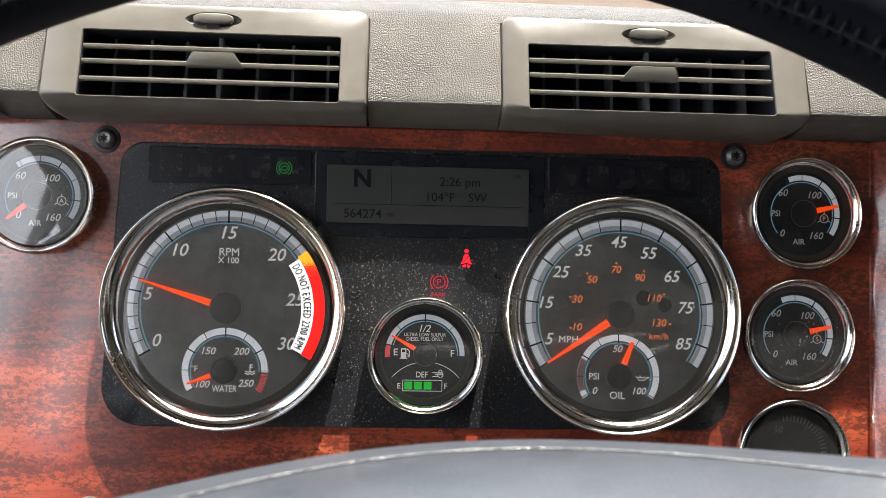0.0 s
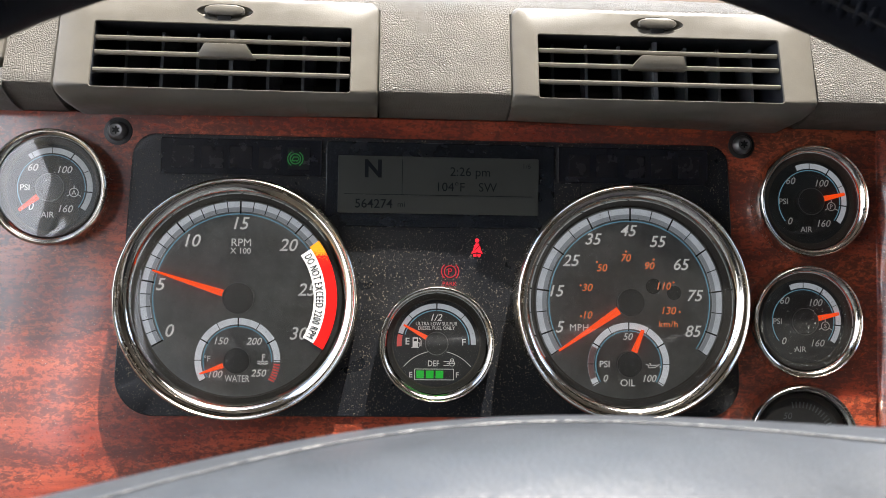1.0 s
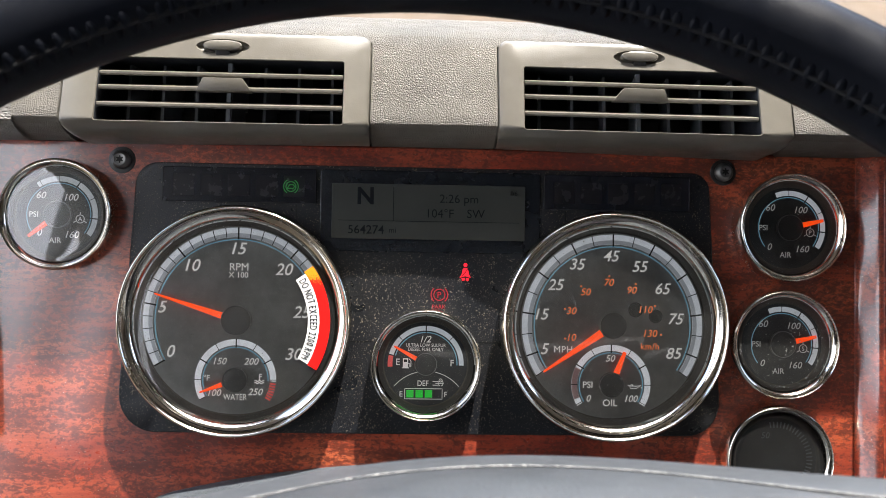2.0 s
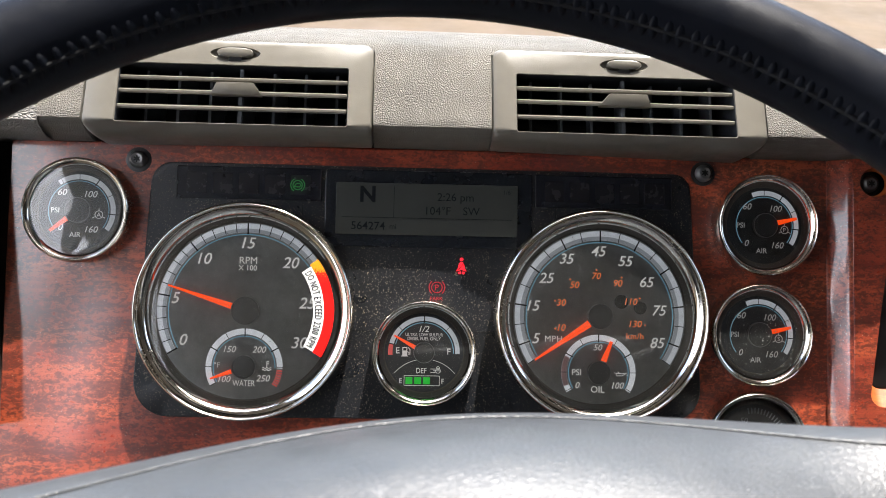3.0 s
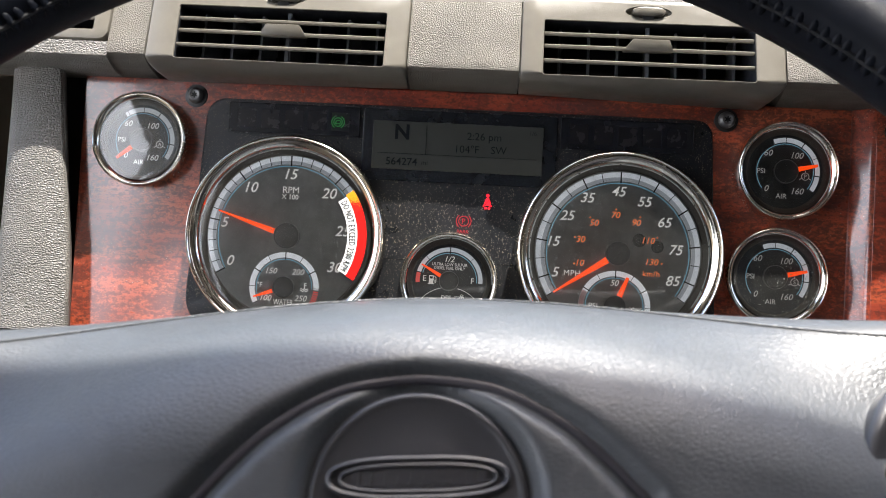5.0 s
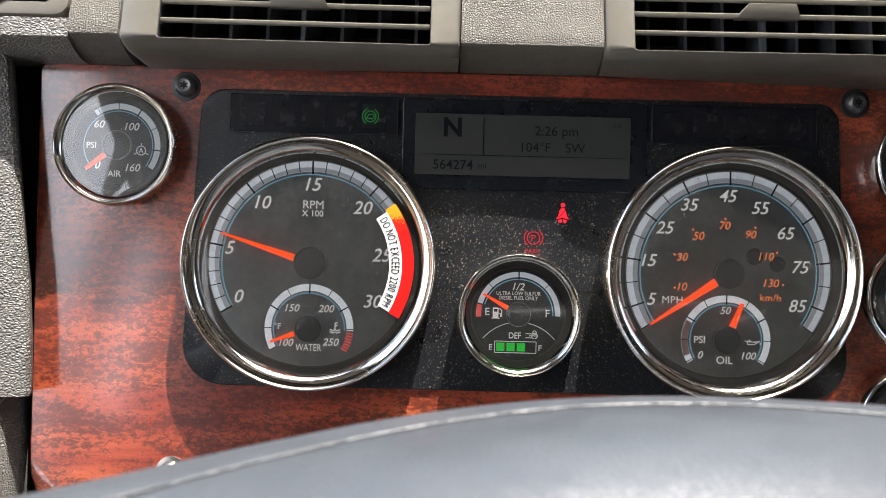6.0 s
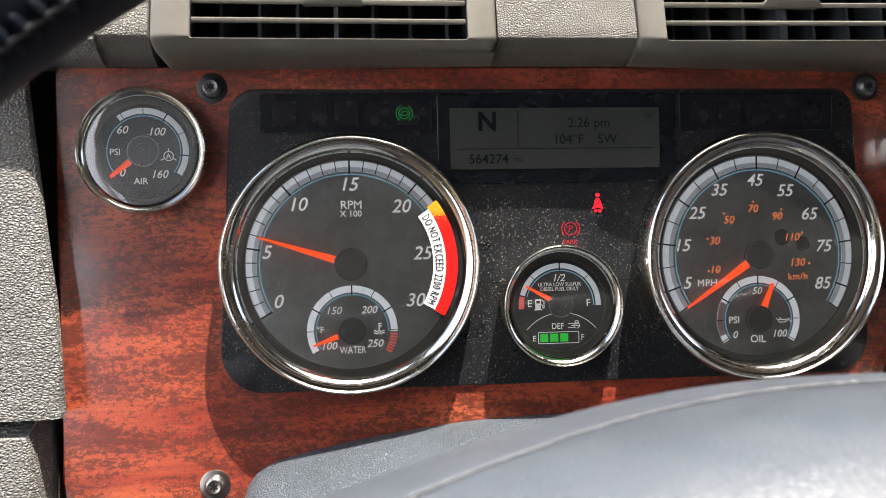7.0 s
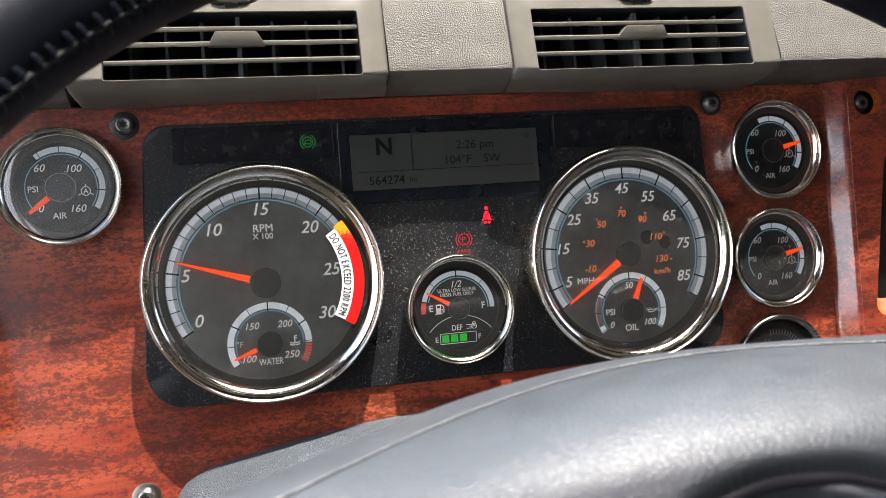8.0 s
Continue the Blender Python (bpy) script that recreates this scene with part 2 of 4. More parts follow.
HUB = grained("hub_leather", (0.032, 0.035, 0.038), 0.40, 760, 0.00010, stretch=(0.6, 1, 1))
HUBBACK = worn("hub_back_plastic", (0.033, 0.036, 0.039), 0.48, spec=0.4)
PIPING = worn("piping_plastic", (0.014, 0.013, 0.018), 0.5)
BUTTON = worn("horn_button_plastic", (0.022, 0.022, 0.024), 0.35)
STEEL = material("screw_steel", (0.30, 0.28, 0.25), 0.3, metal=1.0)
BLACKSTEEL = material("screw_black", (0.14, 0.138, 0.135), 0.42, metal=0.8)
HEADLINER = worn("headliner_cloth", (0.22, 0.21, 0.20), 0.9, 0.1, 30)
CARPET = worn("floor_mat", (0.05, 0.05, 0.05), 0.9, 0.2, 30)
SEATCLOTH = worn("rear_cloth", (0.20, 0.168, 0.150), 0.9, 0.15, 20)
GROUND = worn("gravel_ground", (0.052, 0.043, 0.034), 0.95, 0.25, 0.6)


def graded_band():
    """Amber print that breaks up into red by a dot screen."""
    m = material("amber_band", (0.75, 0.28, 0.015), 0.65, spec=0.15)
    n, l, b = nodes_of(m)
    tc, sep, rng = n.new("ShaderNodeTexCoord"), n.new("ShaderNodeSeparateXYZ"), n.new("ShaderNodeMapRange")
    l.new(tc.outputs["Object"], sep.inputs[0])
    l.new(sep.outputs["Z"], rng.inputs["Value"])
    rng.inputs["From Min"].default_value, rng.inputs["From Max"].default_value = 0.0270, 0.0190
    dots = n.new("ShaderNodeTexVoronoi")
    dots.inputs["Scale"].default_value = 1900.0
    l.new(tc.outputs["Object"], dots.inputs["Vector"])
    less = n.new("ShaderNodeMath")
    less.operation = "LESS_THAN"
    l.new(dots.outputs["Distance"], less.inputs[0])
    l.new(rng.outputs["Result"], less.inputs[1])
    l.new(mix(m, less.outputs[0], (0.75, 0.26, 0.010), (0.80, 0.010, 0.005)), b.inputs["Base Color"])
    return m


AMBER = graded_band()
REFLECTOR = worn("reflector_white", (0.78, 0.80, 0.83), 0.5, 0.08, 0.8)


# ---------------------------------------------------------------- mesh helpers
def at(x, y, z):
    return BASE @ Matrix.Translation((x, y, z))


def part(name, bm, mat, parent=None, label="", smooth=False, m=None):
    """Links a bmesh as one mesh object, under a thing or a part; with no parent it is a thing itself."""
    bmesh.ops.recalc_face_normals(bm, faces=bm.faces[:])
    me = bpy.data.meshes.new(name)
    bm.to_mesh(me)
    bm.free()
    if smooth:
        me.shade_smooth()
        me.set_sharp_from_angle(angle=radians(38))
    me.materials.append(mat)
    ob = new(name, me)
    if parent is not None:
        ob.parent = parent
    if m is not None:
        ob.matrix_basis = m
    if label:
        ob["label"] = label
    return ob


def thing(name, m, label, category, group="", kind=""):
    ob = new(name)
    ob.empty_display_size = 0.01
    ob.matrix_basis = m
    return tagged(ob, label, category, group, kind)


def box(bm, x0, x1, y0, y1, z0, z1, bevel=0.0):
    b = bmesh.new()
    bmesh.ops.create_cube(b, size=1)
    for v in b.verts:
        v.co = Vector(((x0, x1)[v.co.x > 0], (y0, y1)[v.co.y > 0], (z0, z1)[v.co.z > 0]))
    if bevel:
        bmesh.ops.bevel(b, geom=b.edges[:], offset=bevel, segments=2, affect="EDGES", profile=0.5)
    return join(bm, b)


def join(bm, other, m=None):
    if m is not None:
        bmesh.ops.transform(other, matrix=m, verts=other.verts[:])
    me = bpy.data.meshes.new("tmp")
    other.to_mesh(me)
    other.free()
    bm.from_mesh(me)
    bpy.data.meshes.remove(me)
    return bm


def loops(bm, rows, closed=True, cap_last=False, cap_first=False):
    """Bridges rows of points, each row as long as the others."""
    vs = [[bm.verts.new(p) for p in row] for row in rows]
    n = len(vs[0])
    for a, b in zip(vs, vs[1:]):
        for i in range(n if closed else n - 1):
            j = (i + 1) % n
            bm.faces.new((a[i], a[j], b[j], b[i]))
    if cap_last:
        bm.faces.new(vs[-1])
    if cap_first:
        bm.faces.new(vs[0])
    return bm


def lathe(bm, profile, n=72, cx=0.0, cz=0.0, closed=False):
    """Turns a profile of (radius, y) round the axis that points at the driver."""
    rows = []
    for r, y in profile:
        rows.append([(cx + r * math.sin(2 * math.pi * i / n), y, cz + r * math.cos(2 * math.pi * i / n)) for i in range(n)])
    if closed:
        rows.append(rows[0])
    return loops(bm, rows)


def disc(bm, r, y, n=72, cx=0.0, cz=0.0, depth=0.0):
    pts = [(cx + r * math.sin(2 * math.pi * i / n), y, cz + r * math.cos(2 * math.pi * i / n)) for i in range(n)]
    if depth:
        return loops(bm, [[(x, y + depth, z) for x, _, z in pts], pts], cap_last=True)
    bm.faces.new([bm.verts.new(p) for p in pts])
    return bm


def arc_band(bm, r0, r1, a0, a1, y, cx=0.0, cz=0.0, step=3.0, thick=0.00012):
    """A printed band round a dial, between two angles in degrees from the top, clockwise."""
    k = max(2, int(abs(a1 - a0) / step) + 1)
    def ring(r, yy):
        return [(cx + r * math.sin(radians(a0 + (a1 - a0) * i / k)), yy, cz + r * math.cos(radians(a0 + (a1 - a0) * i / k))) for i in range(k + 1)]
    return loops(bm, [ring(r0, y + thick), ring(r0, y), ring(r1, y), ring(r1, y + thick)], closed=False)


def tick(bm, r0, r1, a, w, y, cx=0.0, cz=0.0):
    s, c = math.sin(radians(a)), math.cos(radians(a))
    p = [(cx + r * s + d * c, y, cz + r * c - d * s) for r, d in ((r0, -w / 2), (r1, -w / 2), (r1, w / 2), (r0, w / 2))]
    return loops(bm, [[(x, y + 0.0001, z) for x, _, z in p], p], cap_last=True)


def glyphs(body, height, slant=0.0, weight=0.0, spacing=1.0):
    """A bmesh of the text in Blender's own font, capitals of that height, centred, in the plane that faces the driver."""
    cu = bpy.data.curves.new("letters", "FONT")
    cu.body, cu.size, cu.shear = body, height / 0.70, slant
    cu.offset, cu.space_character = (0.0 if "M" in body else weight) * height, spacing
    cu.align_x, cu.align_y, cu.extrude, cu.resolution_u = "CENTER", "CENTER", 0.00004, 3
    ob = bpy.data.objects.new("letters", cu)
    me = bpy.data.meshes.new_from_object(ob)
    bm = bmesh.new()
    bm.from_mesh(me)
    bpy.data.objects.remove(ob)
    bpy.data.curves.remove(cu)
    bpy.data.meshes.remove(me)
    xs = [v.co.x for v in bm.verts]
    ys = [v.co.y for v in bm.verts]
    if xs:
        mx, my = (min(xs) + max(xs)) / 2, (min(ys) + max(ys)) / 2
        for v in bm.verts:
            v.co = Vector((v.co.x - mx, -v.co.z, v.co.y - my))
    return bm


def printed(parent, name, body, x, z, height, mat, y, slant=0.0, weight=0.0, turn=0.0, spacing=1.0, squeeze=1.0):
    bm = glyphs(body, height, slant, weight, spacing)
    for v in bm.verts:
        v.co.x *= squeeze
    bmesh.ops.transform(bm, matrix=Matrix.Translation((x, y, z)) @ pose(0, 0, 0, 0, turn, 0), verts=bm.verts[:])
    return part(name, bm, mat, parent)


def rounded(x0, x1, z0, z1, r, n=6):
    """Points of a rectangle with round corners, as (x, z); r may be one radius or four (lower left, lower right, upper right, upper left)."""
    rs = r if isinstance(r, tuple) else (r,) * 4
    pts = []
    for (cx, cz, a), q in zip(((x0, z0, 180), (x1, z0, 270), (x1, z1, 0), (x0, z1, 90)), rs):
        ox = cx + q if cx == x0 else cx - q
        oz = cz + q if cz == z0 else cz - q
        for i in range(n + 1):
            t = radians(a + 90 * i / n)
            pts.append((ox + q * math.cos(t), oz + q * math.sin(t)))
    return pts


def plate(bm, outline, y_front, y_back, edge=0.0006):
    """A plate of that outline with softened front edges."""
    cx = sum(p[0] for p in outline) / len(outline)
    cz = sum(p[1] for p in outline) / len(outline)
    def inset(d):
        return [(x - math.copysign(min(d, abs(x - cx)), x - cx), z - math.copysign(min(d, abs(z - cz)), z - cz)) for x, z in outline]
    rows = [[(x, y_back, z) for x, z in outline], [(x, y_front + edge, z) for x, z in outline],
            [(x, y_front + edge * 0.3, z) for x, z in inset(edge * 0.3)], [(x, y_front, z) for x, z in inset(edge)]]
    return loops(bm, rows, cap_last=True)


def pierced(bm, outline, holes, y_front, y_back, edge=0.0006, wall=0.006):
    """A plate of that outline with openings through it, each a list of (x, z)."""
    cx = sum(p[0] for p in outline) / len(outline)
    cz = sum(p[1] for p in outline) / len(outline)
    inner = [(x - math.copysign(edge, x - cx), z - math.copysign(edge, z - cz)) for x, z in outline]
    loops(bm, [[(x, y_back, z) for x, z in outline], [(x, y_front + edge, z) for x, z in outline], [(x, y_front, z) for x, z in inner]])
    flat = bmesh.new()
    for ring in [inner] + holes:
        vs = [flat.verts.new((x, y_front, z)) for x, z in ring]
        for i in range(len(vs)):
            flat.edges.new((vs[i], vs[(i + 1) % len(vs)]))
    bmesh.ops.triangle_fill(flat, use_beauty=True, use_dissolve=False, edges=flat.edges[:])
    join(bm, flat)
    for ring in holes:
        loops(bm, [[(x, y_front, z) for x, z in ring], [(x, y_front + wall, z) for x, z in ring]])
    bmesh.ops.remove_doubles(bm, verts=bm.verts[:], dist=1e-6)
    return bm


def round_hole(x, z, r, n=64):
    return [(x + r * math.sin(2 * math.pi * i / n), z + r * math.cos(2 * math.pi * i / n)) for i in range(n)]


def tube(bm, pts, r, n=10, flat=1.0, up=Vector((0, 0, 1)), closed=False):
    """A round cord along points."""
    rows = []
    k = len(pts)
    for i, p in enumerate(pts):
        a, b = pts[(i - 1) % k if closed else max(i - 1, 0)], pts[(i + 1) % k if closed else min(i + 1, k - 1)]
        d = (Vector(b) - Vector(a)).normalized()
        s = d.cross(up).normalized()
        u = s.cross(d)
        rows.append([Vector(p) + s * (r * math.cos(2 * math.pi * j / n)) + u * (r * flat * math.sin(2 * math.pi * j / n)) for j in range(n)])
    if closed:
        rows.append(rows[0])
    return loops(bm, rows, cap_last=not closed, cap_first=not closed)


# ---------------------------------------------------------------- the cab round the dashboard
def slab(name, boxes, mat, label, category, kind="structure", bevel=0.0):
    bm = bmesh.new()
    for b in boxes:
        box(bm, *b, bevel=bevel)
    return tagged(part(name, bm, mat), label, category, kind=kind)


slab("ground", [(-300, 300, -300, 300, -0.30, -0.06)], GROUND, "grey gravel yard round the truck", "ground")
slab("floor", [(-0.80, 1.70, -1.6, 0.9, -0.06, 0.0)], CARPET, "black rubber cab floor mat", "floor")
slab("ceiling", [(-0.80, 1.70, -1.6, 0.006, 2.05, 2.10)], HEADLINER, "beige cloth cab headliner, front edge set to shade the wheel hub", "ceiling")
slab("wall_rear", [(-0.80, 1.70, -1.66, -1.6, 0.0, 2.05)], SEATCLOTH, "grey brown padded rear cab wall, tone set for dial reflections", "wall")
slab("wall_left", [(-0.80, -0.74, -1.6, 0.9, 0.0, 1.02), (-0.80, -0.74, -1.6, -1.20, 1.02, 1.42), (-0.80, -0.74, -1.28, -1.20, 1.42, 2.05), (-0.80, -0.74, -1.6, -1.28, 1.97, 2.05), (-0.80, -0.74, 0.42, 0.55, 1.02, 1.45), (-0.80, -0.74, -1.20, 0.02, 2.02, 2.05)],
     worn("door_skin", (0.36, 0.31, 0.23), 0.6, 0.1, 20), "beige moulded door side, openings set for reflections, the rear one added", "wall")
slab("wall_right", [(1.64, 1.70, -1.6, 0.9, 0.0, 1.28), (1.64, 1.70, -1.6, -0.20, 1.28, 2.05), (1.64, 1.70, 0.42, 0.55, 1.02, 1.45), (1.64, 1.70, -1.15, 0.02, 1.95, 2.05)],
     worn("right_door_skin", (0.16, 0.145, 0.125), 0.7, 0.1, 20), "beige grey moulded door side, opening kept small to hold back light", "wall")
slab("wall_front", [(-0.80, 1.70, 0.84, 0.9, -0.3, 0.98)], BLACK, "black firewall below the windscreen", "wall")

bm = bmesh.new()
for x0, x1 in ((-0.80, -0.72), (1.62, 1.70)):
    loops(bm, [[(x0, y, z), (x1, y, z), (x1, y + 0.03, z + 0.05), (x0, y + 0.03, z + 0.05)] for y, z in ((0.86, 0.96), (-0.02, 2.06))], cap_first=True, cap_last=True)
tagged(part("trim", bm, HEADLINER), "grey windscreen pillars", "pillar", kind="structure")

win = thing("window_1", Matrix.Identity(4), "clear raked windscreen", "window", kind="structure")
for x0, x1 in ((-0.72, 1.62),):
    bm = bmesh.new()
    loops(bm, [[(x0, y, z), (x1, y, z), (x1, y + 0.005, z + 0.004), (x0, y + 0.005, z + 0.004)] for y, z in ((0.875, 0.985), (0.0, 2.05))], cap_first=True, cap_last=True)
    p = part("pane", bm, PANE, win)
    p.visible_shadow = False

# tall white reflector, added unseen beyond the driver's window to brighten lens and wood reflections
reflector_at = Matrix.Translation((-5.2, -7.6, -1.2)) @ pose(0, 0, 0, 0, 0, -35)
bm = bmesh.new()
box(bm, -16.0, 7.0, -10.0, 0.0, 0.0, 15.0)
for i in range(57):
    box(bm, -15.8 + 0.4 * i, -15.7 + 0.4 * i, 0.0, 0.04, 0.3, 14.7)
box(bm, -16.1, 7.1, -10.1, 0.12, 14.8, 15.05)
tagged(part("backdrop", bm, REFLECTOR, m=reflector_at), "tall white ribbed reflector added unseen beyond the driver's window", "building", kind="structure")

# ---------------------------------------------------------------- dashboard body
bm = bmesh.new()
box(bm, -0.272, 0.50, 0.0135, 0.10, -0.42, 0.03)
tagged(part("dashboard_carcass", bm, BLACK, m=BASE), "black backing added behind the panels to darken their gaps", "dashboard", kind="structure")

slab("dashboard_shelf", [(-0.74, 1.64, 0.10, 0.86, 1.02, 1.075)], worn("brown_shelf", (0.085, 0.066, 0.048), 0.8, 0.2, 12, spec=0.1), "brown dashboard top behind the pad, below the windscreen", "dashboard")

# brow over the gauges: underside, leaning face, rolled top
BROW = [(0.006, 0.0100), (-0.0020, 0.0108), (-0.0090, 0.0130), (-0.0145, 0.0162), (-0.0172, 0.0195), (-0.0174, 0.0225), (-0.0168, 0.0260), (-0.0132, 0.0450), (-0.0098, 0.0640),
        (-0.0064, 0.0705), (0.0005, 0.0760), (0.0130, 0.0838), (0.0350, 0.0950), (0.0500, 0.1025), (0.0570, 0.1050), (0.0620, 0.1035), (0.0650, 0.0980), (0.0650, 0.05)]


def pull_at(x):
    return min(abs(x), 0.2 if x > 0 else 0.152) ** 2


def pull_to_eye(ob, x_of=0.0, ends=None):
    """Pulls a piece of the brow towards the driver at both ends, along rays to the camera so its outline in view holds;
    the edge that meets the panel stays. A piece with ends stays straight.
    """
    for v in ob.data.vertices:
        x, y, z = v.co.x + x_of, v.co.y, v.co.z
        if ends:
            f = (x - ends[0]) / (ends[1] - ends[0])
            q = pull_at(ends[0]) * (1 - f) + pull_at(ends[1]) * f
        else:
            q = pull_at(x) * (1.0 if z > 0.018 else min(1.0, max(0.0, (0.008 - y) / 0.026)))
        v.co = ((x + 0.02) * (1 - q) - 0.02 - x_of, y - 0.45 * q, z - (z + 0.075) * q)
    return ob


def brow(x0, x1, pts):
    bm = bmesh.new()
    n = max(2, int((x1 - x0) / 0.02))
    rows = [[(x0 + (x1 - x0) * i / n, RELIEF * y, z) for y, z in pts] for i in range(n + 1)]
    return loops(bm, rows, cap_first=True, cap_last=True)


def sub_brow(z_cut):
    """The part of the profile above a vent."""
    return [(0.012, z_cut), (-0.0097, z_cut)] + [p for p in BROW[8:] if p[1] > z_cut + 0.001]


pad = thing("dashboard_pad", BASE, "grey pebble-grained dashboard pad over the gauges", "dashboard", kind="structure")
pull_to_eye(part("pad_skin", brow(-0.0308, 0.0368, BROW), PAD, pad, smooth=True))
pull_to_eye(part("pad_skin", brow(-0.2165, -0.1928, BROW), PAD, pad, smooth=True))
pull_to_eye(part("pad_skin", brow(0.1978, 0.50, BROW), PAD, pad, smooth=True))
pull_to_eye(part("pad_skin", brow(-0.1928, -0.0308, sub_brow(0.0646)), PAD, pad, smooth=True))
pull_to_eye(part("pad_skin", brow(0.0368, 0.1978, sub_brow(0.0646)), PAD, pad, smooth=True))
pull_to_eye(part("pad_skin", brow(-0.33, -0.2165, [(0.006, 0.0098), (-0.006, 0.0105), (-0.0125, 0.0135), (-0.0172, 0.0175), (-0.0172, 0.0262), (0.012, 0.0262)]), TRIM, pad, smooth=True))
pull_to_eye(part("pad_skin", brow(-0.33, -0.2165, sub_brow(0.0760)), PAD, pad, smooth=True))

# ---------------------------------------------------------------- wood panel
wood = thing("wood_panel", BASE, "glossy reddish burl wood dashboard panel, dusty and scratched", "panel", kind="structure")
bm = bmesh.new()
pierced(bm, rounded(-0.2402, 0.2440, -0.222, 0.0106, (0.034, 0.004, 0.003, 0.003), 8),
        [round_hole(x, z, 0.0262) for x, z in ((-0.1985, -0.0308), (0.2020, -0.0310), (0.1983, -0.0956), (0.1955, -0.1590))]
        + [[(x * (1 - 0.048 * (z + 0.148) / 0.147), z) for x, z in rounded(-0.1650, 0.1650, -0.1465, -0.0023, (0.021, 0.019, 0.009, 0.011), 6)]], 0.0, 0.012, 0.0010, 0.010)
part("veneer", bm, WOOD, wood, smooth=True)

# raised wood side panel: a rolled edge, then a leaning face with a screw hole and a chamfered recess for the switches
side = thing("wood_side_panel", BASE, "raised burl wood side panel with a rolled glossy edge", "panel", kind="structure")
SIDE = Matrix.Translation((0.2535, -0.0110, 0)) @ pose(0, 0, 0, 0, 0, -9.0)
bm = bmesh.new()
prof = [(0.2428, 0.010), (0.2430, -0.0012), (0.2434, -0.0022), (0.2444, -0.0033), (0.2460, -0.0049), (0.2500, -0.0088), (0.2509, -0.0097), (0.2517, -0.0103), (0.2526, -0.0107), (0.2535, -0.0110), (0.2535, 0.010)]
rows = []
for z, d in ((-0.222, 0.002), (-0.2205, 0.0), (0.0085, 0.0), (0.0102, 0.0006), (0.0115, 0.0020)):
    rows.append([(x + d, y + d * 0.8, z) for x, y in prof])
loops(bm, rows, cap_first=True, cap_last=True)
part("edge_roll", bm, WOOD, side, smooth=True)


def bank_outline(x1, z0, z1, dx, r):
    return [(x + dx + 0.0085 + 0.0095 * (z + 0.134) / 0.074, z) for x, z in rounded(0.0, x1, z0, z1, r, 6)]


hole, deep = bank_outline(0.100, -0.1365, -0.0350, 0.0002, 0.008), bank_outline(0.096, -0.1265, -0.0375, 0.0020, 0.006)
ring = round_hole(0.0130, -0.0045, 0.0088, 40)
bm = bmesh.new()
pierced(bm, rounded(0.0, 0.175, -0.222, 0.0112, 0.0008, 3), [hole, ring], 0.0, 0.020, 0.0003, 0.0004)
part("face", bm, WOOD, side, smooth=True, m=SIDE)
bm = bmesh.new()
loops(bm, [[(x, 0.0004, z) for x, z in hole], [(x, 0.0018, z) for x, z in [(a + (c - a) * 0.12, b + (d - b) * 0.12) for (a, b), (c, d) in zip(hole, deep)]], [(x, 0.0090, z) for x, z in deep]])
part("recess", bm, WOOD_EDGE, side, "chamfered edge round the switches", smooth=True, m=SIDE)
bm = bmesh.new()
loops(bm, [[(x, 0.0004, z) for x, z in ring], [(0.0130 + (x - 0.0130) * 0.95, 0.0012, -0.0045 + (z + 0.0045) * 0.95) for x, z in ring], [(0.0130 + (x - 0.0130) * 0.84, 0.0060, -0.0045 + (z + 0.0045) * 0.84) for x, z in ring]])
part("screw_hole", bm, WOOD_EDGE, side, smooth=True, m=SIDE)

# ---------------------------------------------------------------- screws
def screw(x, z, head, steel, label, y=0.0):
    t = thing("screw", at(x, y, z), label, "screw", "panel screws")
    bm = bmesh.new()
    lathe(bm, [(0.0001, -0.0006), (0.0066, -0.0006), (0.0072, -0.0004), (0.0074, 0.0002)], 40)
    part("washer", bm, BLACK if steel is BLACKSTEEL else steel, t, smooth=True)
    bm = bmesh.new()
    lathe(bm, [(0.0052, 0.0), (0.0052, -0.0016), (0.0047, -0.0030), (0.0038, -0.0040), (0.0031, -0.0043), (0.0024, -0.0040), (0.0001, -0.0040)], 40)
    part("head", bm, steel, t, smooth=True)
    bm = bmesh.new()
    star = []
    for i in range(36):
        a = 2 * math.pi * i / 36
        r = 0.00165 + 0.00055 * math.cos(6 * a)
        star.append((r * math.sin(a), r * math.cos(a)))
    loops(bm, [[(x_, -0.0036, z_) for x_, z_ in star], [(x_, -0.00408, z_) for x_, z_ in star]], cap_last=True)
    part("recess", bm, INK, t)
    return t


screw(-0.1670, 0.0, 0.005, BLACKSTEEL, "black star-drive screw in a dark washer on the wood panel")
screw(0.1670, 0.0, 0.005, BLACKSTEEL, "black star-drive screw in a dark washer on the wood panel")
screw(-0.1695, -0.1915, 0.005, STEEL, "worn bare steel star-drive screw low on the wood panel")
screw(0.2664, -0.0045, 0.005, BLACKSTEEL, "black screw sunk in the raised wood side panel", -0.0050)

# ---------------------------------------------------------------- side trim
pillar = thing("side_trim", BASE, "grey pebble-grained upright trim beside the wood panel", "trim", kind="structure")
bm = bmesh.new()
rows = []
for z, xe in ((-0.1535, -0.2338), (-0.150, -0.2330), (-0.125, -0.2341), (-0.10, -0.2355), (-0.08, -0.2380), (-0.046, -0.2416), (-0.015, -0.2448), (0.004, -0.2466), (0.0120, -0.2474), (0.020, -0.2440)):
    prof = [(xe - 0.014, 0.017), (xe - 0.006, 0.0), (xe - 0.0012, -0.0105), (xe, -0.0145), (xe - 0.0012, -0.0168), (xe - 0.0050, -0.0182), (-0.2620, -0.0184), (-0.2730, -0.0172), (-0.2795, -0.0135), (-0.2835, -0.0060), (-0.2850, 0.016)]
